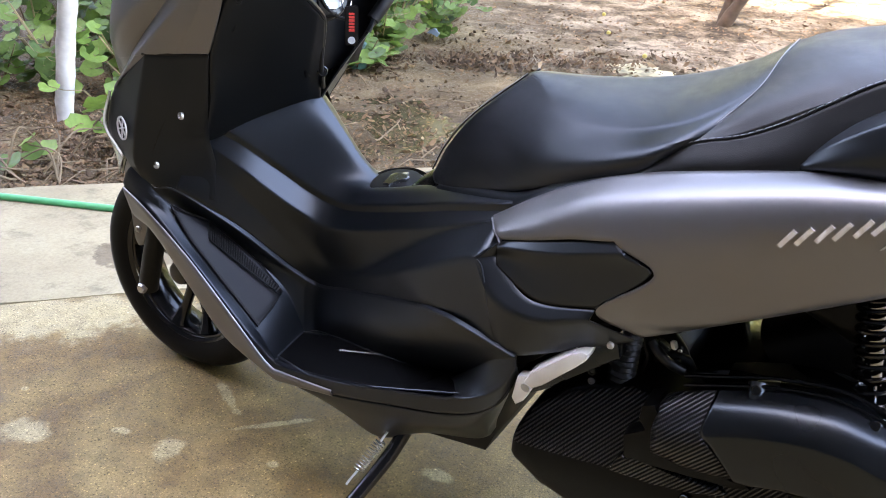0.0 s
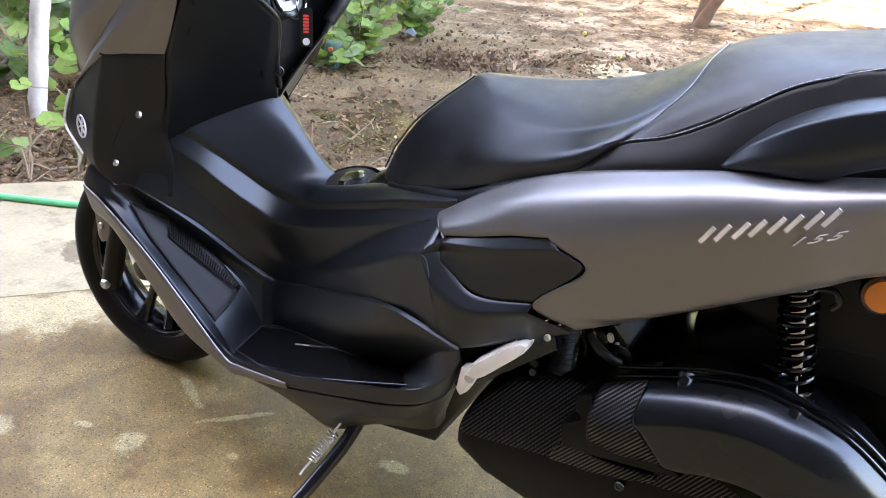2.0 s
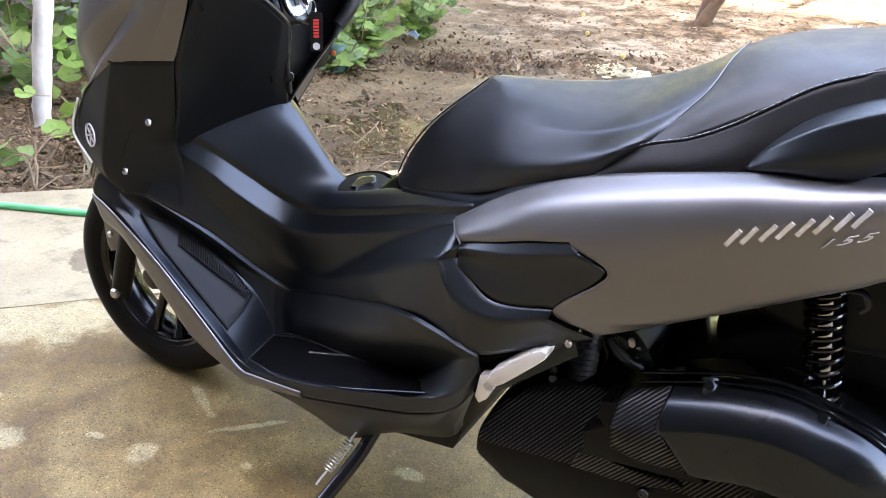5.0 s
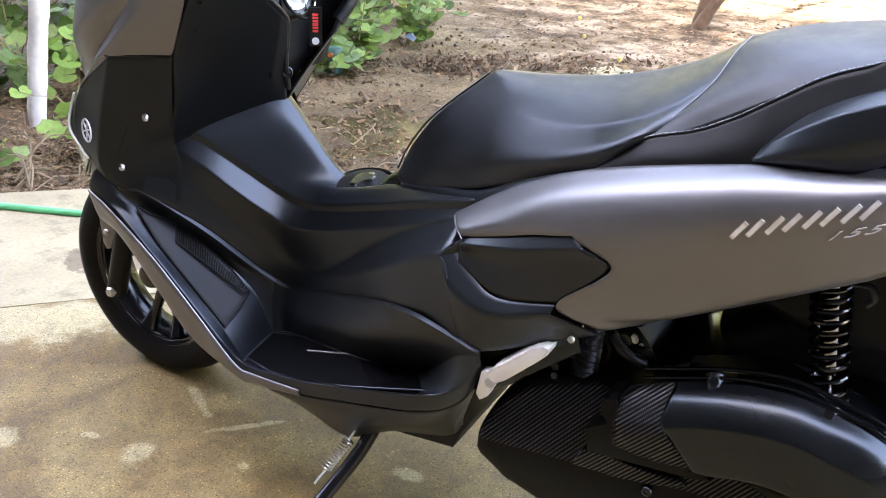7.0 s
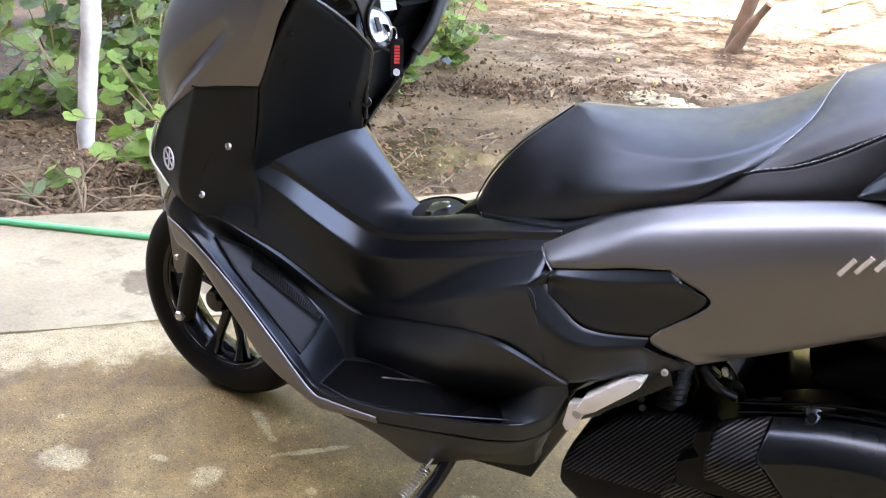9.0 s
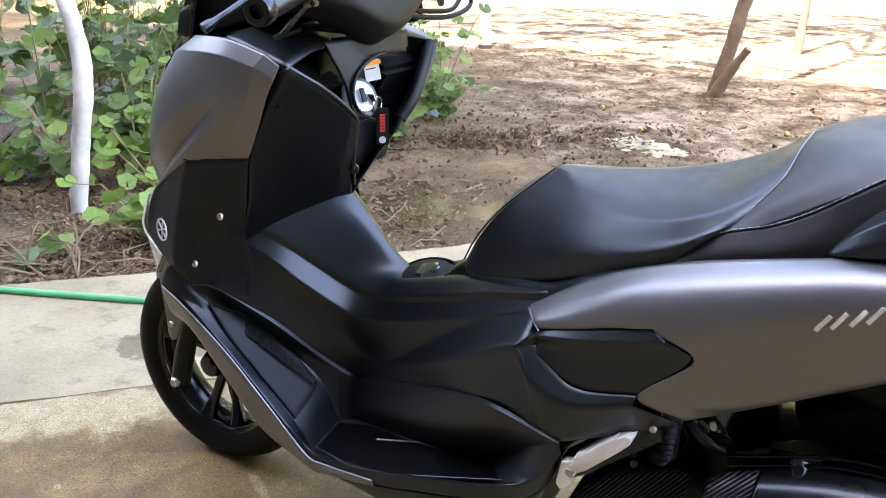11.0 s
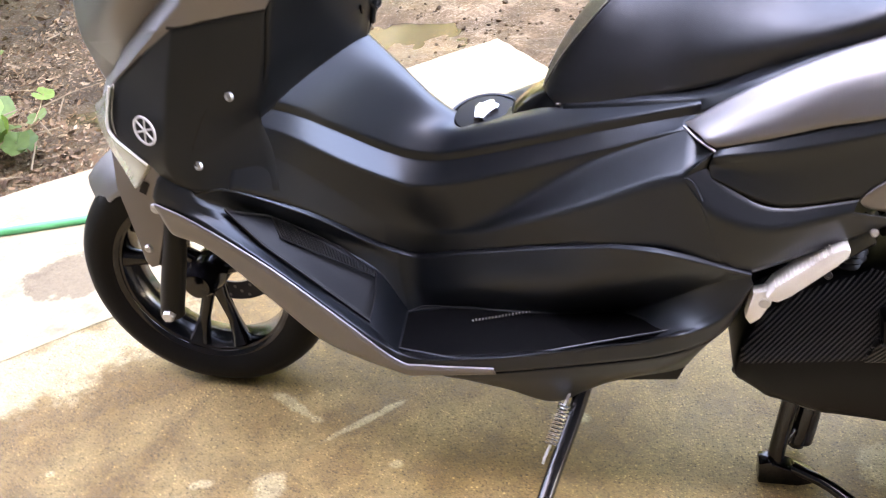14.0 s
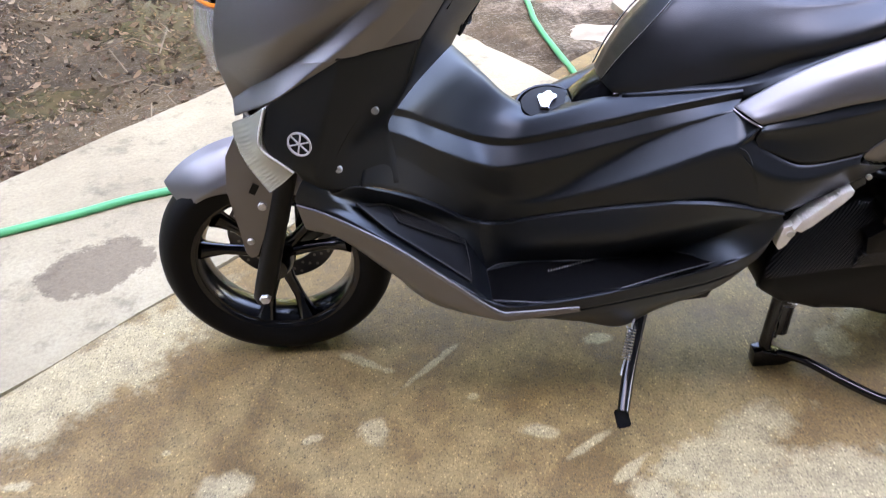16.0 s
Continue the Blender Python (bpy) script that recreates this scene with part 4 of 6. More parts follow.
W0 = [(1.012, -.199, .736), (1.038, -.198, .762), (1.075, -.191, .787), (1.125, -.190, .804), (1.167, -.185, .826), (1.204, -.181, .852), (1.245, -.173, .880), (1.284, -.167, .897), (1.344, -.161, .917), (1.64, -.137, .935)]
W1 = [(1.014, -.204, .733), (1.045, -.207, .748), (1.082, -.207, .766), (1.128, -.207, .778), (1.170, -.204, .793), (1.204, -.200, .808), (1.248, -.194, .828), (1.290, -.188, .842), (1.35, -.182, .862), (1.64, -.155, .89)]
W2 = [(1.018, -.202, .731), (1.050, -.206, .738), (1.090, -.206, .752), (1.130, -.206, .763), (1.172, -.205, .772), (1.205, -.204, .778), (1.250, -.200, .785), (1.300, -.195, .795), (1.35, -.190, .805), (1.64, -.165, .85)]
sides("seat_flank", surface([W0, W1, W2], 6, 7), FLANK, scooter, "black vinyl seat flank below the stitched seam", thick=0.005)


def seam(pts, mirror=False, out=(0, -.0022, .0018)):
    """A welted seam with its row of stitches."""
    pts = [Vector(p) + Vector(out) for p in pts]
    if mirror:
        pts = [Vector((p.x, -p.y, p.z)) for p in pts]
    line = profile(pts, (), 24)
    part("seam", tube_bm(line[::3], .0012, 6), FLANK, scooter)
    bm = bmesh.new()
    acc, start = 0.0, None
    for a, b in zip(line, line[1:]):
        acc += (b - a).length
        if start is None:
            start = a
        if acc > .0055:
            up = Vector((-.0006, -.0006, .0018))
            tube_bm([start + up, b + up], .00052, 5, bm)
            acc, start = -.0025, None
        elif acc < 0:
            start = None
    part("stitching", bm, THREAD, scooter, "pale stitching thread")


for mir in (False, True):
    seam(W0[:9], mir)
    seam([V0[0], V0[1], V0[2], V0[3], V0[4]], mir, out=(-.0015, -.002, .0022))
    seam([Q1[3], Q1[2], Q1[1], Q1[0]], mir, out=(-.004, -.007, .003))

# titanium rear side covers, each one moulding round the inset
D = [[(.818, -.180, .627), (.889, -.190, .677), (.959, -.200, .716), (1.016, -.206, .740), (1.09, -.211, .761), (1.199, -.212, .785), (1.28, -.208, .797), (1.373, -.200, .812), (1.64, -.170, .865)],
     [(.832, -.205, .624), (.900, -.222, .660), (.962, -.236, .696), (1.02, -.246, .717), (1.10, -.251, .742), (1.21, -.250, .774), (1.29, -.243, .790), (1.38, -.228, .809), (1.64, -.188, .858)],
     [(.852, -.222, .615), (.910, -.237, .635), (.962, -.249, .655), (1.018, -.262, .672), (1.11, -.2665, .704), (1.22, -.2645, .746), (1.30, -.2565, .770), (1.385, -.240, .796), (1.64, -.198, .848)],
     [(.930, -.235, .585), (.980, -.245, .600), (1.03, -.255, .622), (1.072, -.265, .643), (1.13, -.264, .655), (1.235, -.260, .704), (1.31, -.252, .736), (1.392, -.235, .766), (1.64, -.194, .824)],
     [(.850, -.240, .540), (.900, -.247, .550), (.955, -.254, .560), (1.006, -.259, .572), (1.126, -.250, .592), (1.250, -.246, .655), (1.325, -.240, .696), (1.396, -.226, .727), (1.64, -.186, .795)],
     [(.92, -.230, .500), (.97, -.235, .515), (1.02, -.240, .530), (1.063, -.243, .546), (1.128, -.236, .577), (1.252, -.231, .642), (1.33, -.226, .683), (1.399, -.214, .714), (1.64, -.176, .780)]]
E0 = D[2][3:]
full = surface(D, 8, 8)
CU_, RV_ = 3 * 8, 2 * 8
for mir in (True, False):
    bm = bmesh.new()
    s = -1 if mir else 1
    vs = [[bm.verts.new((p.x, p.y * s, p.z)) for p in row] for row in full]
    for j in range(len(vs) - 1):
        for i in range(len(vs[0]) - 1):
            if i >= CU_ or j < RV_:
                bm.faces.new((vs[j][i], vs[j][i + 1], vs[j + 1][i + 1], vs[j + 1][i]))
    bmesh.ops.delete(bm, geom=[v for v in bm.verts if not v.link_faces], context="VERTS")
    cov = part("side_cover", bm, TITAN, scooter, "matt titanium rear side cover", angle=60)
    cov.modifiers.new("thickness", "SOLIDIFY").thickness = .003
    cov.modifiers["thickness"].offset = 0
    crisp(cov)
sides("cover_inset", surface([[(.854, -.220, .611), (.932, -.238, .640), (1.013, -.2575, .668), (1.016, -.259, .666)], [(.850, -.2262, .605), (.936, -.2475, .627), (1.022, -.2650, .657), (1.032, -.2655, .658)], [(.847, -.220, .592), (.945, -.247, .602), (1.040, -.261, .637), (1.067, -.2625, .642)],
                              [(.850, -.226, .578), (.922, -.248, .556), (1.000, -.256, .574), (1.004, -.257, .576)]], 8, 8, (1,), (), .002), BLACK, scooter, "matt black inset panel in the side cover", thick=0.006)
part("cover_edge", tube_bm([(.817, -.183, .624), (.832, -.204, .617), (.851, -.224, .611)], .0018, 6, n=3), TITAN, scooter, "bright edge of the side cover")

# emblem shapes on the cover: slanted chrome strokes in place of lettering, and the engine size
def cover_at(x, z):
    """A place on the lower side cover."""
    for a, b in zip(E0[1:], E0[2:]):
        if a[0] <= x <= b[0]:
            s = (x - a[0]) / (b[0] - a[0])
            return a[1] + (b[1] - a[1]) * s - .001
    return -.264


def stroke(pts, w, name, mat):
    bm = bmesh.new()
    for (x0, z0), (x1, z1) in zip(pts, pts[1:]):
        d = Vector((x1 - x0, 0, z1 - z0)).normalized()
        nrm = Vector((-d.z, 0, d.x)) * w / 2
        q = [Vector((x0, cover_at(x0, z0), z0)) - d * w * .2, Vector((x1, cover_at(x1, z1), z1)) + d * w * .2]
        vs = [bm.verts.new(p + k * nrm + Vector((0, dy, 0))) for dy in (0.004, -.003) for p, k in ((q[0], 1), (q[0], -1), (q[1], -1), (q[1], 1))]
        bm.faces.new(vs[:4])
        bm.faces.new(vs[4:][::-1])
        for i in range(4):
            bm.faces.new((vs[i], vs[(i + 1) % 4], vs[4 + (i + 1) % 4], vs[4 + i]))
    return part(name, bm, mat, scooter, "chrome badge stroke", smooth=False)


def along(u, v):
    """A place in the badge's slanted frame, from its lower front corner."""
    return (1.199 + u * .122 + v * .008, .718 + u * .048 + v * .0175)


for u in (0.0, .13, .28, .41, .56, .69, .84, .97):
    stroke([along(u, 0), along(u + .03, 1)], .0052, "badge_bar", BADGE)
txt = bpy.data.curves.new("engine_size", "FONT")
txt.body, txt.size, txt.shear, txt.extrude, txt.align_x = "155", .0140, .6, .0008, "LEFT"
txt.space_character = 1.25
num = new("engine_size", txt)
bpy.context.view_layer.update()
me = bpy.data.meshes.new_from_object(num)
bpy.data.objects.remove(num)
num = new("engine_size", me)
me.materials.append(SILVER_PRINT)
num.parent = scooter
num.matrix_basis = Matrix.Translation((1.287, -.2605, .7325)) @ Euler((radians(86), radians(-23), radians(5))).to_matrix().to_4x4() @ Matrix.Diagonal((2.2, .80, 1, 1))
tagged(num, "silver engine size number")

# grab rails beside the pillion seat
G0 = [(1.194, -.190, .792), (1.225, -.190, .829), (1.279, -.190, .868), (1.354, -.190, .895), (1.50, -.175, .915), (1.64, -.15, .925)]
G1 = [(1.194, -.200, .791), (1.227, -.213, .824), (1.281, -.224, .861), (1.356, -.227, .889), (1.50, -.210, .908), (1.64, -.18, .918)]
G2 = [(1.197, -.208, .788), (1.233, -.223, .804), (1.290, -.232, .827), (1.358, -.232, .853), (1.50, -.215, .885), (1.64, -.185, .90)]
G3 = [(1.204, -.200, .787), (1.250, -.215, .793), (1.300, -.222, .800), (1.345, -.218, .822), (1.50, -.20, .872), (1.64, -.17, .89)]
sides("grab_rail", surface([G0, G1, G2, G3], 8, 6, (1,), (), 0.004), BLACK, scooter, "satin black grab rail", thick=0.004)

# emblem and screws on the front panel
for s in (1, -1):
    em = part("emblem", revolve_bm([(.0205, 0), (.0205, .0022), (.0175, .0022), (.0175, .0)], (.132, -.2295 * s, .632), (-.35, -1 * s, .05), 32, closed=True), SILVER_PRINT, scooter, "round silver emblem ring")
    q = Vector((-.35, -1 * s, .05)).to_track_quat("Z", "Y").to_matrix()
    bm = bmesh.new()
    for k in range(3):
        a = k * math.pi / 3 + .3
        d = q @ Vector((math.cos(a), math.sin(a), 0)) * .0175
        c = Vector((.132, -.2285 * s, .632)) + q @ Vector((0, 0, .0014))
        tube_bm([c - d, c + d], .0014, 6, bm)
    part("spokes", bm, SILVER_PRINT, em)
    bolt("screw", (.251, -.2085 * s, .671), (-.2, -1 * s, .2), .0065, STEEL, scooter, "bright panel screw")
    bolt("screw", (.184, -.2105 * s, .572), (-.2, -1 * s, .2), .0065, STEEL, scooter, "bright panel screw")
    bolt("screw", (1.029, -.252 * s, .526), (0, -1 * s, 0), .0048, STEEL, scooter, "bright panel screw")
    bolt("screw", (.399, -.218 * s, .872), (.6, -.8 * s, 0), .005, BLACK_MATT, scooter)

# front wheel
wheel = new("front_wheel")
wheel.parent = scooter
tagged(wheel, "black cast front wheel with a road tyre")
AX = Vector((.0085, .030, .2365))     # the wheel stands a little right of the tunnel
tyre_prof = [(.168, -.046), (.176, -.050), (.188, -.0545), (.204, -.056), (.218, -.051), (.229, -.038), (.2355, -.020), (.238, 0), (.2355, .020), (.229, .038), (.218, .051), (.204, .056), (.188, .0545), (.176, .050), (.168, .046)]
part("tyre", revolve_bm(tyre_prof, AX, "y", 96, closed=True), RUBBER, wheel, "black rubber road tyre")
part("rim", revolve_bm([(.176, -.047), (.176, -.043), (.168, -.041), (.156, -.036), (.150, -.020), (.148, 0), (.150, .020), (.156, .036), (.168, .041), (.176, .043), (.176, .047), (.168, .046), (.160, .040), (.158, 0), (.160, -.040), (.168, -.046)], AX, "y", 72, closed=True), GLOSS, wheel, "gloss black cast rim")
part("hub", revolve_bm([(.018, -.062), (.024, -.060), (.030, -.045), (.036, -.02), (.036, .02), (.030, .045), (.024, .06), (.018, .062)], AX, "y", 32), GLOSS, wheel)
for k in range(3):
    base = radians(-90.5 + 120 * k)
    for off in (-.29, .29):
        d0 = Vector((math.cos(base + off * .9), 0, math.sin(base + off * .9)))
        d1 = Vector((math.cos(base + off), 0, math.sin(base + off)))
        front = Vector((0, -.012, 0))
        part("spoke", tube_bm([AX + d0 * .024, AX + d0 * .060 + front * .6, AX + d1 * .105 + front, AX + d1 * .136 + front * 1.6, AX + d1 * .154 + front * 2], [.016, .012, .011, .0165, .022], 12), GLOSS, wheel)
disc = part("brake_disc", revolve_bm([(.115, .066), (.115, .070), (.075, .070), (.075, .066)], AX, "y", 60, closed=True), DISC, wheel, "drilled steel brake disc")
# Pale discs on the steel: daylight through the drilled holes, put in as colour.
bm = bmesh.new()
for k in range(48):
    a, r = k * math.tau / 48, (.085, .095, .105)[k % 3]
    revolve_bm([(.0036, .0655), (.0036, .0652)], AX + Vector((r * math.cos(a), 0, r * math.sin(a))), "y", 8, bm)
part("hole_daylight", bm, WHITE_LABEL, disc, "pale discs coloured as daylight through drilled holes")
for s in (1, -1):
    fy = AX.y - .128 * s
    part("fork_leg", tube_bm([(-.004, fy, .222), (.0, fy, .25), (.062, fy, .45), (.10, fy, .57)], [.019, .0205, .019, .018], 20, n=3), BLACK_MATT, scooter, "black front fork leg")
    part("axle_nut", revolve_bm([(.011, -.004), (.011, .008), (.009, .011)], (0, fy - .016 * s, .238), (0, -s, 0), 6), STEEL, scooter, "zinc axle nut", angle=20)
part("caliper", prism_bm([(.04, .22), (.10, .25), (.13, .30), (.10, .34), (.05, .33)], .055, .095, .01, seg=3), SATIN, scooter, "black brake caliper")
part("hose", tube_bm([(.10, .07, .33), (.12, .06, .40), (.10, .03, .50), (.12, .0, .60)], .005, 8, n=6), BLACK_MATT, scooter)

# front mudguard with side wings
rows = []
for a in [k * .5 for k in range(25)]:
    th = radians(136 - a * 8.0)
    w = .066 - .026 * max(0, (3 - a) / 3) ** 1.6
    rad = .259 + .013 * min(1, a / 5)
    c = AX + Vector((math.cos(th) * rad, 0, math.sin(th) * rad))
    out = Vector((math.cos(th), 0, math.sin(th)))
    side = c + Vector((0, -w, 0)) - out * .050
    hem = c + Vector((0, -w * 1.02, 0)) - out * .080
    if hem.x < .02:
        hem = Vector((side.x + .010 * min(1, a / 3), side.y - .001, side.z - .004 if side.z < .415 else .411 + .019 * math.tanh((side.z - .415) / .019)))
    rows.append([c + out * .008, c + Vector((0, -w * .40, 0)) - out * .006, c + Vector((0, -w * .80, 0)) - out * .030, side, hem])
guard = surface(rows, 5, 4, (), (3,), .003)
bm = grid_bm(guard)
grid_bm([[Vector((p.x, 2 * AX.y - p.y, p.z)) for p in row] for row in guard], False, bm)
bmesh.ops.remove_doubles(bm, verts=bm.verts, dist=0.0004)
part("front_mudguard", bm, TITAN, scooter, "matt titanium front mudguard").modifiers.new("thickness", "SOLIDIFY").thickness = .003
for s in (1, -1):
    wing = prism_bm([(-.032, .474), (-.027, .455), (-.024, .40), (-.021, .340), (-.013, .326), (.001, .331), (.017, .37), (.046, .446), (.054, .50), (.060, .60), (.012, .60), (-.020, .545)], -.098 * s, -.105 * s, .002)
    w_ob = part("mudguard_wing", wing, TITAN, scooter, "matt titanium mudguard side plate")
    bolt("bolt", (.027, -.107 * s, .441), (0, -s, 0), .0085, STEEL, w_ob, "zinc bolt")
    bolt("bolt", (-.007, -.107 * s, .365), (0, -s, 0), .007, STEEL, w_ob, "zinc bolt")
    part("mark", box_bm((.012, .001, .022), pose(.018, -.1065 * s, .478, 0, 30, 0), 0), BLACK_MATT, w_ob, "small dark print", smooth=False)

# handlebar, lever, mirror stalk, screen
part("handlebar_cover", grid_bm(surface([[(.38, -.20, 1.02), (.42, -.13, .995), (.445, -.03, .955), (.44, .06, .985), (.40, .2, 1.03)], [(.42, -.20, 1.04), (.465, -.12, 1.025), (.492, -.02, .992), (.475, .09, 1.025), (.43, .2, 1.05)],
                                         [(.42, -.20, 1.06), (.44, -.12, 1.07), (.45, 0, 1.07), (.44, .12, 1.07), (.42, .20, 1.06)], [(.33, -.18, 1.04), (.31, -.12, 1.06), (.30, 0, 1.08), (.31, .12, 1.06), (.33, .18, 1.04)]], 8, 8)), BLACK_MATT, scooter, "black handlebar cover").modifiers.new("thickness", "SOLIDIFY").thickness = .005
for s in (1, -1):
    ribs = [Vector((.452, -.235 * s, 1.048)).lerp(Vector((.49, -.345 * s, 1.033)), k / 44) for k in range(45)]
    part("grip", tube_bm(ribs, [.0182 if k % 2 else .0168 for k in range(45)], 20), BLACK, scooter, "ribbed black rubber grip")
    part("bar_end", revolve_bm([(.018, 0), (.021, .003), (.021, .018), (.018, .022), (.010, .022), (.009, .010)], (.49, -.345 * s, 1.033), (.25, -s, -.1), 20), SATIN, scooter, "round bar end weight")
    part("switch_box", box_bm((.045, .05, .05), pose(.448, -.215 * s, 1.05, 0, 0, 10 * s), .012, 3), BLACK_MATT, scooter)
    for bx, bz, col in ((.474, 1.062, BLACK), (.474, 1.046, ALU), (.470, 1.032, BLACK)):
        part("switch_button", box_bm((.008, .014, .009), pose(bx, -.212 * s, bz), .002), col, scooter)
    part("brake_lever", tube_bm([(.425, -.20 * s, 1.055), (.40, -.25 * s, 1.045), (.385, -.30 * s, 1.02), (.37, -.335 * s, .999)], [.007, .006, .005, .008], 8, n=4), SATIN, scooter, "black brake lever")
    part("mirror_stalk", tube_bm([(.43, -.20 * s, 1.065), (.42, -.23 * s, 1.14), (.40, -.30 * s, 1.25)], .006, 8, n=4), SATIN, scooter)
    part("brake_hose", tube_bm([(.42, -.16 * s, 1.03), (.40, -.20 * s, .985), (.37, -.18 * s, .975), (.35, -.10 * s, .98)], .005, 8, n=5), BLACK_MATT, scooter)
g = surface([[(.05, 0, .915), (.085, -.10, .925), (.185, -.178, .955)], [(.075, 0, 1.00), (.10, -.10, 1.01), (.20, -.168, 1.03)], [(.135, 0, 1.13), (.155, -.095, 1.14), (.235, -.15, 1.13)], [(.24, 0, 1.28), (.26, -.07, 1.27), (.31, -.11, 1.23)]], 6, 6)
panel("wind_screen", g, SMOKE, scooter, "dark smoked wind screen", thick=.004, both=True)
part("dash", prism_bm([(.12, .955), (.20, .97), (.33, 1.0), (.36, 1.03), (.25, 1.06), (.13, 1.0)], -.15, .15, .01, seg=3), BLACK_MATT, scooter)

# dark inner body behind the panels
part("inner_body", prism_bm([(.12, .64), (.30, .62), (.44, .46), (.47, .33), (.84, .32), (.98, .48), (1.10, .57), (1.64, .80), (1.64, .90), (1.12, .80), (.84, .63), (.66, .55), (.54, .49), (.44, .47), (.30, .60), (.27, .90), (.10, .90), (.05, .72)], -.055, .055, .004), BLACK_MATT, scooter)
part("seat_box", prism_bm([(.80, .44), (.98, .49), (1.10, .58), (1.64, .80), (1.64, .90), (1.12, .76), (.86, .64)], -.17, .17, .01), BLACK_MATT, scooter)

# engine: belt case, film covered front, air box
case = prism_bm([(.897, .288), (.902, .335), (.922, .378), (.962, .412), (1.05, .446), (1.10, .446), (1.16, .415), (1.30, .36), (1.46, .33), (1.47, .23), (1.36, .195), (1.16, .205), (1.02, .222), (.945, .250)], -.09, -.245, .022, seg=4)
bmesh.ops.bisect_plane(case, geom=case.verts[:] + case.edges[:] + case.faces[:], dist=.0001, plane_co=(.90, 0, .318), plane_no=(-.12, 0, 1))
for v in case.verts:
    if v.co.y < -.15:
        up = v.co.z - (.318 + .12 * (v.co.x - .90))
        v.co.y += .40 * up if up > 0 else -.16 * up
ob = part("belt_case", case, CASE, scooter, "belt case with dark twill film drawn only on its lit upper face")
# Twill only on the lit upper face; plain black below stands in for shade.
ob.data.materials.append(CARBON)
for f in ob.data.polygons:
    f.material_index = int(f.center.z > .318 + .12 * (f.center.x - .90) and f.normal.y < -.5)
part("case_film", prism_bm([(1.062, 0.367), (1.079, 0.362), (1.133, 0.364), (1.192, 0.37), (1.207, 0.362), (1.162, 0.348), (1.105, 0.338), (1.048, 0.332)], -.20, -.2475, .006), CARBON, scooter, "twill patterned dark film on the belt case")
# Dark sheet in place of a recess: the shade between the cases.
part("case_gap_shade", prism_bm([(1.08, 0.452), (1.079, 0.429), (1.094, 0.417), (1.062, 0.4), (1.068, 0.365), (1.083, 0.364), (1.207, 0.378), (1.231, 0.383), (1.203, 0.401), (1.126, 0.404), (1.097, 0.459)], -.20, -.2475, .002), CASE, scooter, "dull black sheet standing in for the shaded gap between the cases")
part("crank_case", prism_bm([(.90, .30), (.915, .37), (.955, .405), (1.02, .418), (1.10, .43), (1.14, .40), (1.14, .25), (.96, .25)], -.06, -.200, .018, seg=3), SATIN, scooter, "black crank case")
A1 = [(1.163, -0.224, 0.496), (1.191, -0.224, 0.506), (1.223, -0.224, 0.516), (1.259, -0.224, 0.523), (1.294, -0.224, 0.526), (1.334, -0.224, 0.519), (1.403, -0.224, 0.497), (1.478, -0.212, 0.437)]
A2 = [(1.159, -0.264, 0.453), (1.191, -0.266, 0.469), (1.233, -0.268, 0.485), (1.274, -0.268, 0.494), (1.308, -0.266, 0.494), (1.343, -0.262, 0.486), (1.399, -0.254, 0.461), (1.461, -0.24, 0.399)]
A0 = [(x, y + .022, z + .003) for x, y, z in A1]
A3 = [(1.175, -0.268, 0.441), (1.206, -0.27, 0.454), (1.247, -0.272, 0.467), (1.285, -0.272, 0.474), (1.319, -0.27, 0.474), (1.353, -0.266, 0.465), (1.402, -0.257, 0.44), (1.457, -0.241, 0.37)]
A4 = [(1.21, -0.258, 0.401), (1.233, -0.258, 0.404), (1.265, -0.258, 0.412), (1.301, -0.258, 0.415), (1.331, -0.258, 0.411), (1.359, -0.258, 0.399), (1.4, -0.258, 0.385), (1.445, -0.242, 0.325)]
A5 = [(x + .012, y + .06, z - .095) for x, y, z in A2]
A12 = [tuple((Vector(a) + Vector(b)) / 2 + Vector((0, -.004, .0045))) for a, b in zip(A1, A2)]
A4 = [(x, y - .008, z) for x, y, z in A4]
part("air_box", grid_bm(surface([A0, A1, A12, A2, A3, A4, A5], 8, 6, (1, 5), (), .004)), SATIN, scooter, "satin black air filter case", angle=50).modifiers.new("thickness", "SOLIDIFY").thickness = .004
part("air_box_back", prism_bm([(x, z - .010) for x, y, z in A1] + [(x, z) for x, y, z in A4[::-1]], -.13, -.214, .003), SATIN, scooter)
part("air_box_rim", tube_bm([(1.122, -.220, .484)] + [(x, y + .002, z + .004) for x, y, z in A1], .0026, 8, n=6), GLOSS, scooter)
part("air_box_rim", tube_bm([(1.118, -.204, .488)] + [(x, y + .018, z + .008) for x, y, z in A1], .003, 8, n=6), GLOSS, scooter)
FILM = [[(1.098, -0.205, 0.449), (1.11, -0.222, 0.47), (1.137, -0.224, 0.484), (1.162, -0.224, 0.495)],
        [(1.087, -0.205, 0.422), (1.101, -0.24, 0.456), (1.13, -0.243, 0.466), (1.161, -0.244, 0.476)],
        [(1.083, -0.205, 0.391), (1.102, -0.258, 0.431), (1.131, -0.262, 0.442), (1.158, -0.264, 0.452)],
        [(1.085, -0.205, 0.369), (1.105, -0.26, 0.412), (1.141, -0.266, 0.423), (1.173, -0.268, 0.438)],
        [(1.088, -0.205, 0.35), (1.104, -0.25, 0.389), (1.153, -0.256, 0.389), (1.207, -0.258, 0.399)]]
part("air_film", grid_bm(surface(FILM, 6, 6, (2,), (), .003)), CARBON_TOP, scooter, "twill patterned dark film on the air case", angle=50).modifiers.new("thickness", "SOLIDIFY").thickness = .004
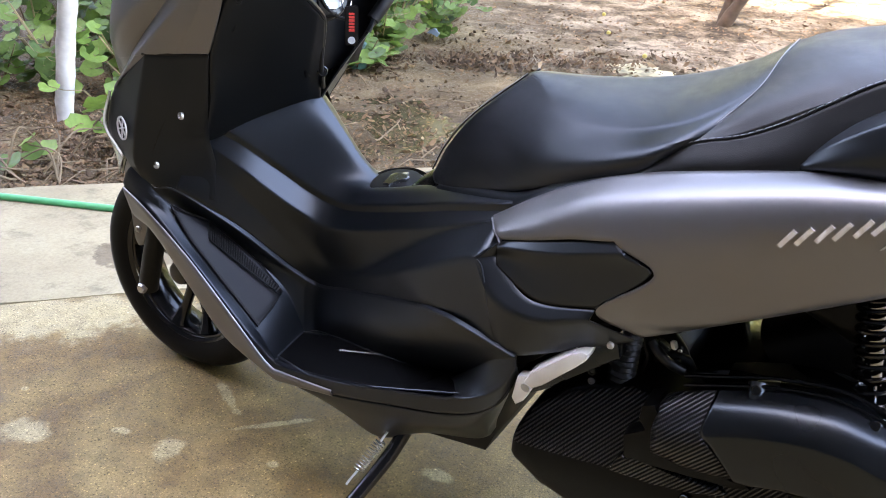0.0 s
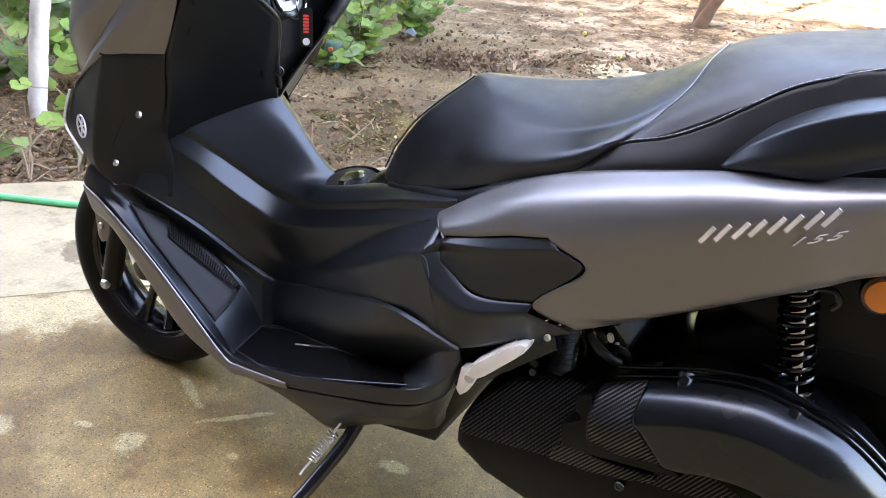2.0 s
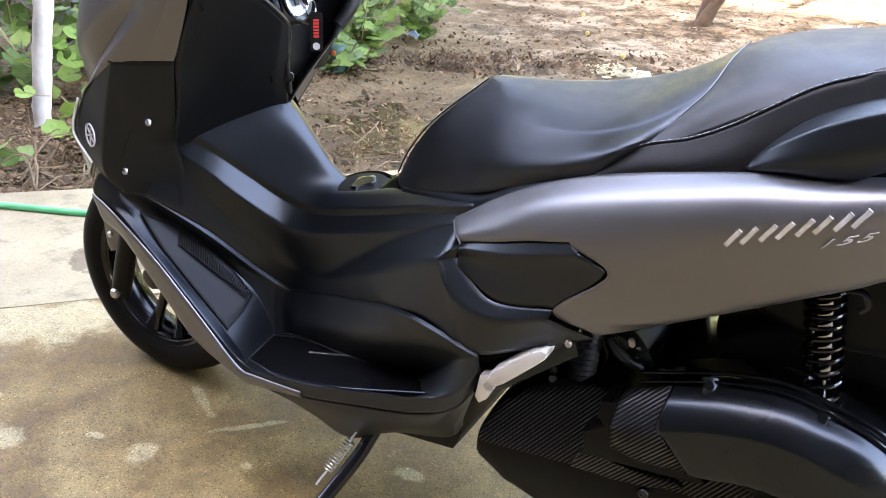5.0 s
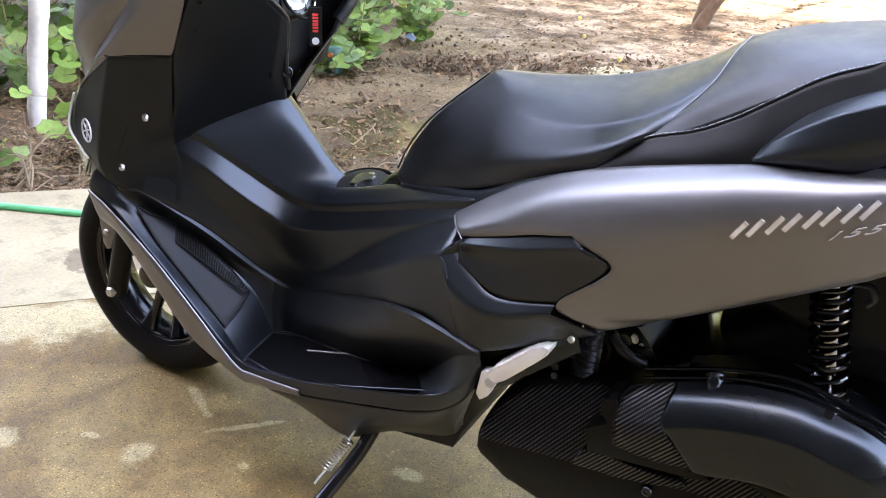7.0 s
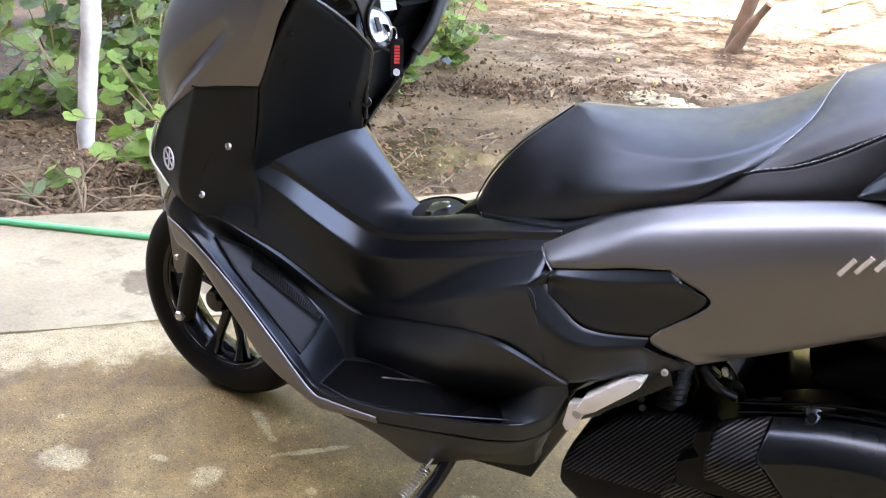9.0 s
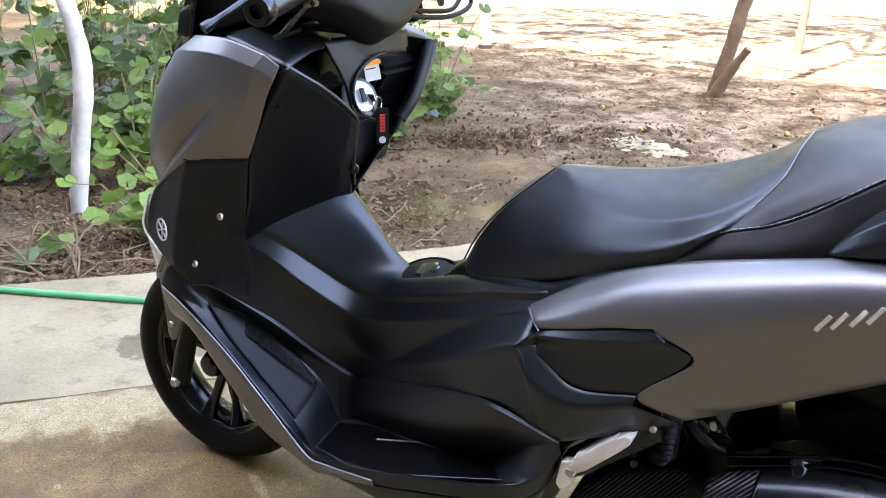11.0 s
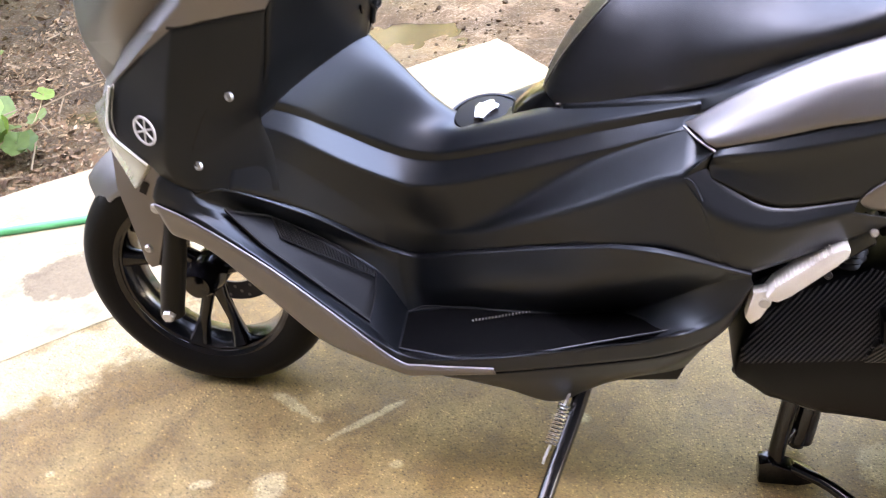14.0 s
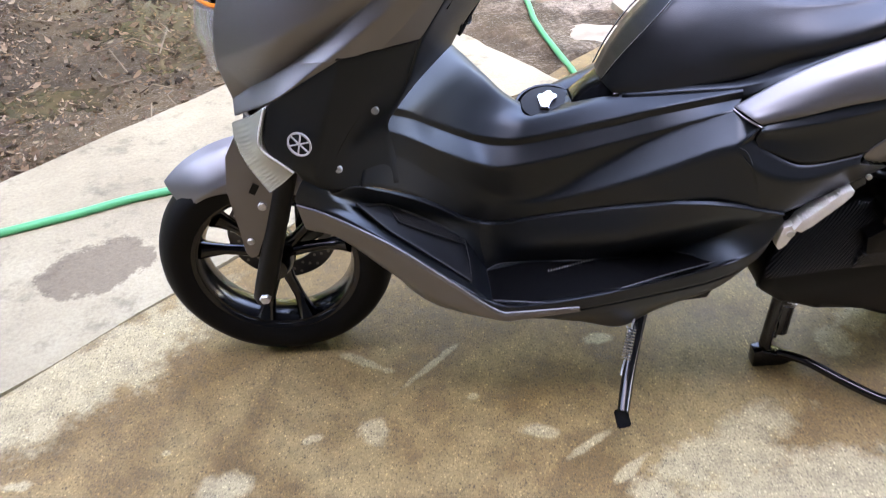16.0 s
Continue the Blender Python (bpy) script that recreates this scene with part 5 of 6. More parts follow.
for top, foot in (((1.206, -.226, .518), (1.211, -.247, .494)), ((1.337, -.226, .520), (1.346, -.252, .480))):
    a, b = Vector(top), Vector(foot)
    part("bolt_pocket", tube_bm([a + Vector((0, .013, -.004)), a.lerp(b, .5) + Vector((0, .0112, -.005)), b + Vector((0, .0140, -.004)), b + Vector((.001, .020, -.012))], [.0118, .0118, .0112, .0080], 18, n=3), SATIN, scooter, "dark rounded bolt pocket")
    bolt("bolt", (top[0] + .001, top[1] - .004, top[2] - .004), (0, -.8, .6), .0062, GLOSS, scooter, "black hexagon bolt")
bolt("bolt", (.905, -.225, .292), (-.3, -1, 0), .007, SATIN, scooter)
bolt("bolt", (.958, -.20, .394), (0, -1, .3), .008, SATIN, scooter)
bolt("bolt", (1.155, -.248, .335), (0, -1, 0), .008, SATIN, scooter)
bel = [(.0150 + (.0045 if k % 2 else 0), -.05 + k * .0045) for k in range(23)]
part("intake_bellows", revolve_bm(bel, (1.030, -.176, .466), (.04, 0, 1), 28), BELLOWS, scooter, "ribbed rubber intake bellows")
part("water_hose", tube_bm([(1.05, -.12, .50), (1.075, -.125, .490), (1.09, -.13, .478), (1.095, -.12, .46)], .012, 12, n=4), RUBBER, scooter)
bolt("clip", (1.094, -.143, .484), (0, -1, .3), .003, STEEL, scooter, "bright hose clip")
bolt("bolt", (.985, -.17, .428), (0, -1, .2), .007, SATIN, scooter)
part("hose_clamp", revolve_bm([(.010, 0), (.010, .014)], (1.082, -.125, .515), (.2, -1, .3), 10), SATIN, scooter)
GUARD = [[(x, y, z + dz) for x, z in ((1.07, .395), (1.10, .440), (1.15, .464), (1.20, .472), (1.25, .468), (1.278, .440), (1.292, .38))] for y, dz in ((-.118, -.07), (-.110, -.02), (-.088, 0), (0, .006), (.09, -.01), (.11, -.06))]
part("rear_inner_guard", grid_bm(surface(GUARD, 5, 5)), GLOSS, scooter, "gloss black inner mudguard").modifiers.new("thickness", "SOLIDIFY").thickness = .004
part("inner_guard_rib", tube_bm([(1.188, -.116, .425), (1.192, -.104, .462), (1.198, -.088, .474), (1.206, 0, .480)], .006, 8, n=4), GLOSS, scooter)

part("engine_block", prism_bm([(.93, .31), (.95, .43), (1.04, .47), (1.09, .43), (1.18, .38), (1.22, .30)], -.095, .10, .01), BLACK_MATT, scooter)

part("far_frame", prism_bm([(1.0, .30), (1.0, .62), (1.112, .62), (1.120, .470), (1.26, .456), (1.30, .30)], .10, .125, .006), BLACK_MATT, scooter)

# rear wheel and guard
rw = new("rear_wheel")
rw.parent = scooter
tagged(rw, "black rear wheel lifted just off the ground")
BX = Vector((1.345, 0, .272))
part("tyre", revolve_bm([(r * 1.075, h * 1.18) for r, h in tyre_prof], BX, "y", 80, closed=True), RUBBER, rw, "wide black rear tyre")
part("rim", revolve_bm([(.178, -.05), (.178, .05), (.160, .045), (.155, 0), (.160, -.045)], BX, "y", 48, closed=True), GLOSS, rw)
part("hub", revolve_bm([(.05, -.06), (.06, 0), (.05, .06)], BX, "y", 32), GLOSS, rw)
for k in range(5):
    d = Vector((math.cos(k * math.tau / 5), 0, math.sin(k * math.tau / 5)))
    part("spoke", tube_bm([BX + d * .05, BX + d * .158], [.016, .013], 8), GLOSS, rw)
rows = []
for a in range(9):
    th = radians(134 - a * 17)
    out = Vector((math.cos(th), 0, math.sin(th)))
    c = BX + out * .30 + Vector((.04, 0, .03))
    rows.append([c, c + Vector((0, -.07, 0)) - out * .006, c + Vector((0, -.10, 0)) - out * .03, c + Vector((0, -.105, 0)) - out * .09])
panel("rear_mudguard", surface(rows, 4, 4), BLACK_MATT, scooter, "black rear mudguard", thick=.004, both=True)
part("tail_underside", prism_bm([(1.20, .60), (1.34, .66), (1.62, .78), (1.64, .70), (1.50, .60), (1.42, .57), (1.30, .56)], -.15, .15, .02, seg=3), BLACK_MATT, scooter)
for s in (1, -1):
    refl = part("side_reflector", revolve_bm([(.023, -.012), (.025, .0), (.023, .004), (.019, .005)], (1.392, -.195 * s, .679), (.15, -s, 0), 28), BLACK, scooter)
    part("lens", revolve_bm([(.0215, .003), (.019, .009), (.008, .011)], (1.392, -.195 * s, .679), (.15, -s, 0), 28), ORANGE, refl, "round orange reflector")

# rear shocks: body, damper, spring
for s in (1, -1):
    lo, hi = Vector((1.335, -.170 * s, .480)), Vector((1.302, -.162 * s, .668))
    shock = part("rear_shock", tube_bm([lo, lo.lerp(hi, .35)], .0060, 14), DARK_CHROME, scooter, "chrome rear shock absorber with a black spring")
    part("damper", tube_bm([lo.lerp(hi, .30), hi], .0112, 20), DARK_CHROME, shock, "chrome damper body")
    part("lower_eye", revolve_bm([(.014, -.012), (.014, .012)], lo, "y", 18), SATIN, shock)
    part("spring_seat", revolve_bm([(.026, 0), (.026, .005), (.018, .008)], lo.lerp(hi, .12), hi - lo, 20), SATIN, shock)
    ax = (hi - lo).normalized()
    u = ax.cross(Vector((0, 1, 0))).normalized()
    v = ax.cross(u)
    pts, turns = [], 11
    for k in range(turns * 18 + 1):
        f = k / (turns * 18)
        a = f * turns * math.tau
        pts.append(lo.lerp(hi, .14 + .86 * f ** .85) + (u * math.cos(a) + v * math.sin(a)) * .0212)
    part("spring", tube_bm(pts, .0032, 8), GLOSS, shock, "gloss black coil spring")
    part("top_mount", box_bm((.03, .02, .03), pose(1.30, -.155 * s, .675), .006), SATIN, shock)
    part("hook", tube_bm([(1.325, -.19 * s, .665), (1.345, -.195 * s, .668), (1.352, -.195 * s, .655), (1.345, -.195 * s, .645)], .004, 8, n=4), SATIN, scooter)

# folding pillion pegs
for s in (1, -1):
    peg = part("pillion_peg", prism_bm([(.921, .437), (.930, .454), (.984, .504), (.997, .512), (1.006, .510), (1.004, .499), (.992, .487), (.946, .446), (.936, .431)], -.232 * s, -.266 * s, .004), ALU, scooter, "bare aluminium folding passenger peg")
    bm = bmesh.new()
    for k in range(15):
        p = lerp((.930, -.267 * s, .455), (.985, -.267 * s, .506), k / 14)
        tube_bm([p, p + Vector((0, .030 * s, 0))], .0011, 5, bm)
    part("teeth", bm, ALU, peg)
    part("fork", prism_bm([(.908, .438), (.926, .443), (.932, .428), (.920, .400), (.909, .390), (.902, .400)], -.238 * s, -.256 * s, .003), ALU, peg)
    part("pivot", tube_bm([(.925, -.235 * s, .428), (.922, -.258 * s, .424)], .007, 12), STEEL, peg)
    part("bracket", prism_bm([(.90, .43), (.925, .45), (.96, .48), (1.03, .53), (1.04, .50), (.99, .46), (.95, .42), (.92, .40)], -.205 * s, -.235 * s, .005), SATIN, scooter)

# side stand, hanging free, with its return spring
stand = part("side_stand", tube_bm([(.705, -.205, .235), (.690, -.235, .190), (.668, -.290, .140), (.652, -.340, .108)], [.012, .012, .0115, .011], 14, n=4), GLOSS, scooter, "black side stand swung down clear of the ground")
part("foot", box_bm((.026, .034, .006), pose(.650, -.347, .098, 40, 0, 10), .002), GLOSS, stand)
spr = []
s0, s1 = Vector((.681, -.236, .226)), Vector((.658, -.290, .172))
ax = (s1 - s0).normalized()
u = ax.cross(Vector((0, 0, 1))).normalized()
v = ax.cross(u)
for k in range(11 * 12 + 1):
    f = k / 132
    spr.append(s0.lerp(s1, .1 + f * .75) + (u * math.cos(f * 11 * math.tau) + v * math.sin(f * 11 * math.tau)) * .0085)
part("spring", tube_bm(spr, .0016, 6), CHROME, stand, "zinc return spring")
part("spring_hook", tube_bm([s0 + Vector((.012, .02, .03)), s0 + Vector((.004, .004, .01)), s0.lerp(s1, .12)], .002, 6), STEEL, stand)
part("spring_hook", tube_bm([s0.lerp(s1, .84), s1 + Vector((-.004, -.004, -.006)), s1 + Vector((-.006, -.010, -.012))], .002, 6), STEEL, stand)

# centre stand, down and bearing the weight
cs = part("centre_stand", tube_bm([(1.02, -.10, .235), (1.005, -.115, .16), (.995, -.125, .06), (.992, -.130, .012)], .0125, 14), GLOSS, scooter, "black tubular centre stand")
part("leg", tube_bm([(1.06, -.04, .235), (1.05, -.05, .16), (1.04, -.06, .06), (1.035, -.065, .012)], .0125, 14), GLOSS, cs)
part("cross_tube", tube_bm([(1.0, -.12, .075), (1.04, -.06, .075)], .013, 14), GLOSS, cs)
part("cross_tube", tube_bm([(1.045, -.07, .16), (1.03, -.09, .05)], .022, 16), GLOSS, cs)
for y0, y1 in ((-.115, -.145),):
    part("foot", prism_bm([(.970, .0), (1.03, .0), (1.06, .012), (1.02, .03), (.985, .045), (.968, .04)], y0, y1, .004), GLOSS, cs)
part("pedal", tube_bm([(1.02, -.135, .03), (1.07, -.165, .028), (1.13, -.225, .022), (1.19, -.275, .018), (1.235, -.29, .03)], .0095, 12, n=4), GLOSS, cs)
part("pedal_end", revolve_bm([(.016, -.003), (.016, .003)], (1.237, -.292, .031), (.9, -.3, .2), 16), GLOSS, cs)
spr = []
for k in range(6 * 14 + 1):
    f = k / 84
    spr.append(Vector((1.052, -.062, .168)).lerp(Vector((1.040, -.075, .118)), f) + Vector((math.cos(f * 6 * math.tau) * .023, math.sin(f * 6 * math.tau) * .023, 0)))
part("spring", tube_bm(spr, .0035, 6), STEEL, cs, "zinc stand spring")

# cables from the throttle side
part("throttle_cable", tube_bm([(0.42, 0.051, 1.0), (0.42, 0.146, 0.988), (0.42, 0.275, 0.979), (0.42, 0.36, 0.992), (0.42, 0.373, 1.016)], .005, 8, n=5), BLACK_MATT, scooter)
part("throttle_cable", tube_bm([(0.42, 0.069, 1.008), (0.42, 0.187, 0.995), (0.42, 0.286, 0.992), (0.42, 0.325, 1.012)], .005, 8, n=5), BLACK_MATT, scooter)

# wires, plugs and hoses over the crank case
part("wire", tube_bm([(1.045, -.16, .520), (1.050, -.165, .495), (1.058, -.165, .475), (1.052, -.16, .450)], .0028, 6, n=4), BLACK_MATT, scooter)
part("wire", tube_bm([(.985, -.18, .470), (1.010, -.185, .462), (1.028, -.18, .440), (1.025, -.175, .410)], .0025, 6, n=4), BLACK_MATT, scooter)
part("plug", box_bm((.020, .016, .014), pose(1.074, -.160, .494, 0, 30, 0), .003), BLACK, scooter)
part("plug", box_bm((.008, .008, .013), pose(1.090, -.168, .506, 0, -20, 0), .002), STEEL, scooter, "pale cable plug")
part("breather_hose", tube_bm([(1.066, -.15, .470), (1.085, -.155, .480), (1.105, -.15, .478), (1.112, -.14, .462)], .008, 10, n=4), RUBBER, scooter)
bolt("bolt", (1.098, -.165, .481), (.2, -1, .2), .005, SATIN, scooter)
bolt("bolt", (.979, -.185, .409), (0, -1, .3), .005, SATIN, scooter)
bolt("bolt", (.999, -.212, .440), (0, -1, .35), .0052, DISC, scooter, "dull steel bracket bolt")
bolt("clip", (1.098, -.172, .474), (.3, -1, .3), .004, STEEL, scooter, "bright hose clip")
part("vacuum_hose", tube_bm([(1.060, -.165, .500), (1.075, -.172, .488), (1.092, -.172, .478), (1.108, -.165, .470)], .007, 10, n=4), BELLOWS, scooter)
bolt("bolt", (1.025, -.185, .405), (0, -1, .3), .006, SATIN, scooter)


# ---- ground ----
EDGE_A, EDGE_DIR = Vector((-.38, 1.32, 0)), Vector((.70, .714, 0)).normalized()
EDGE_N = Vector((-EDGE_DIR.y, EDGE_DIR.x, 0))      # away from the slab, over the earth


def along_edge(s, d):
    """s metres along the slab's outer edge, d metres out over the earth."""
    p = EDGE_A + EDGE_DIR * s + EDGE_N * d
    return p.x, p.y


PUDDLES = [(-.80, 2.05, .34, .28), (-.60, 1.70, .34, .2), (-.35, 2.18, .38, .22), (-.12, 2.38, .34, .14), (-1.0, 1.38, .34, .17), (-.95, 2.42, .28, .16)]


def earth_height(x, y):
    h = -.045 + .018 * noise.noise((x * .9, y * .9, 0)) + .014 * noise.noise((x * 3.1, y * 3.1, 5)) + .015 * noise.noise((x * 8.5, y * 8.5, 9)) + .009 * noise.noise((x * 19, y * 19, 2)) + .005 * noise.noise((x * 37, y * 37, 6))
    for px, py, rx, ry in PUDDLES:
        d = ((x - px) / rx) ** 2 + ((y - py) / ry) ** 2
        h -= .032 * math.exp(-d * 1.0)
    d = (Vector((x, y, 0)) - EDGE_A).dot(EDGE_N)
    s = (Vector((x, y, 0)) - EDGE_A).dot(EDGE_DIR)
    if d < .02 and s < 1.0 or y < -.5:
        h = min(h, -.06)
    return h


bm = bmesh.new()
xs = [-400, -150, -60, -25] + [-12 + i * .5 for i in range(17)] + [-3.9 + i * .055 for i in range(38)] + [-1.8 + i * .022 for i in range(101)] + [.43 + i * .055 for i in range(32)] + [2.3 + i * .4 for i in range(20)] + [12, 25, 60, 150, 400]
ys = [-400, -100, -30, -10, -5, -2, -.6] + [-.3 + i * .055 for i in range(24)] + [1.0 + i * .022 for i in range(73)] + [2.62 + i * .055 for i in range(54)] + [5.6 + i * .35 for i in range(30)] + [17, 22, 35, 60, 150, 400]
vs = [[bm.verts.new((x, y, earth_height(x, y) if abs(x) < 13 and abs(y) < 17 else -.05)) for x in xs] for y in ys]
for a, b in zip(vs, vs[1:]):
    for i in range(len(xs) - 1):
        bm.faces.new((a[i], a[i + 1], b[i + 1], b[i]))
tagged(part("ground", bm, SOIL), "bare trodden earth yard with damp patches", "ground", kind="structure")


def slab_bm(poly, top, depth, seed):
    """A cast slab with a slightly crumbled edge."""
    rnd = random.Random(seed)
    pts = []
    for (x0, y0), (x1, y1) in zip(poly, poly[1:] + poly[:1]):
        n = max(2, int(math.hypot(x1 - x0, y1 - y0) / .05))
        n = min(n, 80)
        for i in range(n):
            w = 0.006 if 0 < i else 0
            pts.append((x0 + (x1 - x0) * i / n + rnd.uniform(-w, w), y0 + (y1 - y0) * i / n + rnd.uniform(-w, w)))
    bm = bmesh.new()
    cx = sum(p[0] for p in pts) / len(pts)
    cy = sum(p[1] for p in pts) / len(pts)
    rings = []
    for k, z in ((.004, top), (0, top - .004), (0, top - depth)):
        ring = []
        for x, y in pts:
            d = math.hypot(x - cx, y - cy)
            ring.append(bm.verts.new((x + (cx - x) / d * k, y + (cy - y) / d * k, z)))
        rings.append(ring)
    for a, b in zip(rings, rings[1:]):
        for i in range(len(pts)):
            bm.faces.new((a[i], b[i], b[(i + 1) % len(pts)], a[(i + 1) % len(pts)]))
    bm.faces.new(rings[0])
    return bm


JOINT_D = -.835
near = [along_edge(-9, JOINT_D), along_edge(9, JOINT_D), along_edge(9, -12), along_edge(-9, -12)]
tagged(part("pavement", slab_bm(near, 0.0, .12, 1), CONCRETE, None, angle=60), "worn brown concrete slab with pale splashes", "pavement", kind="structure")
c1 = (.23, 2.02)
far = [along_edge(-8, JOINT_D + .001), along_edge(-8, 0), (-.38, 1.32), c1, (.65, 1.42), (.80, 1.20), (.86, 1.02)]
far = [p for p in far[:5]] + [(.80, 1.21), along_edge(.55, JOINT_D + .001)]
tagged(part("pavement_strip", slab_bm(far, 0.002, .12, 2), PALE, None, angle=60), "pale dry concrete strip along the earth", "pavement", kind="structure")

water = bmesh.new()
water.faces.new([water.verts.new((-.62 + (1.04 + .10 * math.sin(3 * a)) * math.cos(a), 1.92 + (.92 + .06 * math.cos(2 * a)) * math.sin(a), -.073)) for a in (k * math.tau / 64 for k in range(64))])
tagged(part("puddle", water, WATER), "shallow muddy puddle beside the slab", "puddle", kind="structure")

# stepping stones and rocks beyond the slab
def rock(x, y, rx, ry, h, rz, seed, label, mat=STONE):
    rnd = random.Random(seed)
    n = 7
    poly = []
    for k in range(n):
        a = k * math.tau / n
        f = rnd.uniform(.78, 1.12)
        poly.append((rx * f * math.cos(a), ry * f * math.sin(a)))
    bm = bmesh.new()
    rings = [[bm.verts.new((px * k, py * k, z + (rnd.uniform(-.008, .008) if z > 0 else 0))) for px, py in poly] for k, z in ((1.0, -.05), (1.0, h * .3), (.97, h * .85), (.88, h))]
    for a, b in zip(rings, rings[1:]):
        for i in range(n):
            bm.faces.new((a[i], a[(i + 1) % n], b[(i + 1) % n], b[i]))
    c = bm.verts.new((0, 0, h + .004))
    for i in range(n):
        bm.faces.new((rings[-1][i], rings[-1][(i + 1) % n], c))
    bm.faces.new(rings[0][::-1])
    ob = part("rock", bm, mat, None, angle=60)
    ob.matrix_basis = pose(x, y, earth_height(x, y), 0, 0, rz)
    return tagged(ob, label, "rock", "rocks on the earth")


for i, (x, y, rx, ry, h, rz) in enumerate([(.98, 1.70, .19, .13, .012, -10), (1.25, 1.95, .18, .14, .015, 20), (.90, 2.15, .14, .09, .012, 30), (1.02, 1.42, .12, .10, .010, 50), (1.5, 1.75, .18, .12, .015, 0), (1.35, 2.5, .2, .14, .015, 80)]):
    rock(x, y, rx, ry, h, rz, i, "flat pale rubble stone on bare earth")

# hoses
tagged(part("garden_hose", tube_bm([(-1.56, 0.2, 0.012), (-0.815, 0.491, 0.012), (-0.629, 0.565, 0.012), (-0.425, 0.647, 0.012), (0.066, 0.747, 0.012), (0.502, 0.88, 0.012), (0.737, 1.016, 0.012), (0.828, 1.165, 0.012), (0.829, 1.264, 0.012), (0.815, 1.533, -0.03), (0.781, 1.75, -0.03), (0.77, 1.957, -0.03), (0.79, 2.457, -0.03), (1.17, 2.957, -0.03)], .0115, 10, n=6), HOSE), "bright green garden hose lying across the concrete", "hose")


# ---- plants ----
def leaf_bm(bm, at, size, nrm, spin, lobes=5):
    """A round lobed leaf, cupped a little, on the end of its stalk."""
    q = nrm.to_track_quat("Z", "Y").to_matrix()
    n = lobes * 3
    c = bm.verts.new(at - q @ Vector((0, 0, size * .14)))
    rings = []
    for f, up in ((.55, -.02), (1.0, .0)):
        ring = []
        for k in range(n):
            a = spin + (k / (n - 1)) * (math.tau * .95)
            lobe = abs(math.sin(k / (n - 1) * math.pi * lobes))
            r = size * f * (.80 + .22 * lobe if f > .9 else 1)
            ring.append(bm.verts.new(at + q @ Vector((r * math.cos(a), r * math.sin(a), size * (up + (.16 * lobe - .08) * f))))) 
        rings.append(ring)
    for k in range(n - 1):
        bm.faces.new((c, rings[0][k], rings[0][k + 1]))
        bm.faces.new((rings[0][k], rings[1][k], rings[1][k + 1], rings[0][k + 1]))


def mallow(x, y, height, spread, leaves, size, seed, label="green mallow plant with round lobed leaves growing from leaf litter"):
    rnd = random.Random(seed)
    plant = thing("mallow_plant", label, "plant", "mallow plants", (x, y, earth_height(x, y) - .01))
    stems, fol = bmesh.new(), bmesh.new()
    tips = []
    for k in range(max(4, leaves // 9)):
        a = rnd.uniform(0, math.tau)
        d = spread * math.sqrt(rnd.random())
        h = height * rnd.uniform(.35, 1.0)
        p = [Vector((rnd.uniform(-.03, .03), rnd.uniform(-.03, .03), 0)), Vector((math.cos(a) * d * .35, math.sin(a) * d * .35, h * .45)), Vector((math.cos(a) * d, math.sin(a) * d, h))]
        line = profile(p, (), 4)
        tube_bm(line, [.006, .003], 5, stems)
        tips.append(line)
    for k in range(leaves):
        line = rnd.choice(tips)
        i = rnd.randrange(2, len(line))
        base = line[i]
        off = Vector((rnd.gauss(0, .06), rnd.gauss(0, .06), rnd.uniform(.0, .06)))
        at = base + off
        at.z = max(at.z, .02)
        tube_bm([base, base + off * .6 - Vector((0, 0, .008)), at], .0016, 4, stems, cap=False)
        nrm = Vector((rnd.gauss(0.15, .45), rnd.gauss(-.35, .45), 1)).normalized()
        leaf_bm(fol, at, size * rnd.uniform(.55, 1.15), nrm, rnd.uniform(0, math.tau))
    part("stem", stems, STEM, plant)["kind"] = "stuff"
    part("leaves", fol, LEAF, plant, "round lobed green leaves")["kind"] = "stuff"
    return plant


rnd = random.Random(4)
k = 0
for i in range(46):
    s, d = rnd.uniform(-2.6, -.85), rnd.uniform(.16, 2.2)
    x, y = along_edge(s, d)
    if math.hypot(x - -1.92, y - 1.14) < .34 or (abs(x - -1.78) < .22 and y < 1.24):
        continue
    mallow(x, y, .22 + .35 * min(1, d / 1.6) * rnd.uniform(.7, 1.2), .26, 34, .058, 10 + i)
for i in range(26):
    s, d = rnd.uniform(-2.8, -.2), rnd.uniform(2.0, 4.5)
    x, y = along_edge(s, d)
    mallow(x, y, rnd.uniform(.7, 1.3), .4, 60, .065, 60 + i)
for i, (x, y, h) in enumerate([(-1.55, 3.05, .5), (-1.75, 3.5, .7), (-1.95, 3.9, .9), (-1.6, 3.75, .55), (-2.1, 3.3, .8), (-2.3, 3.8, 1.1), (-1.85, 4.3, .9), (-2.4, 4.5, 1.2), (-1.5, 2.8, .28)]):
    mallow(x, y, h, .30, 80, .05, 120 + i)


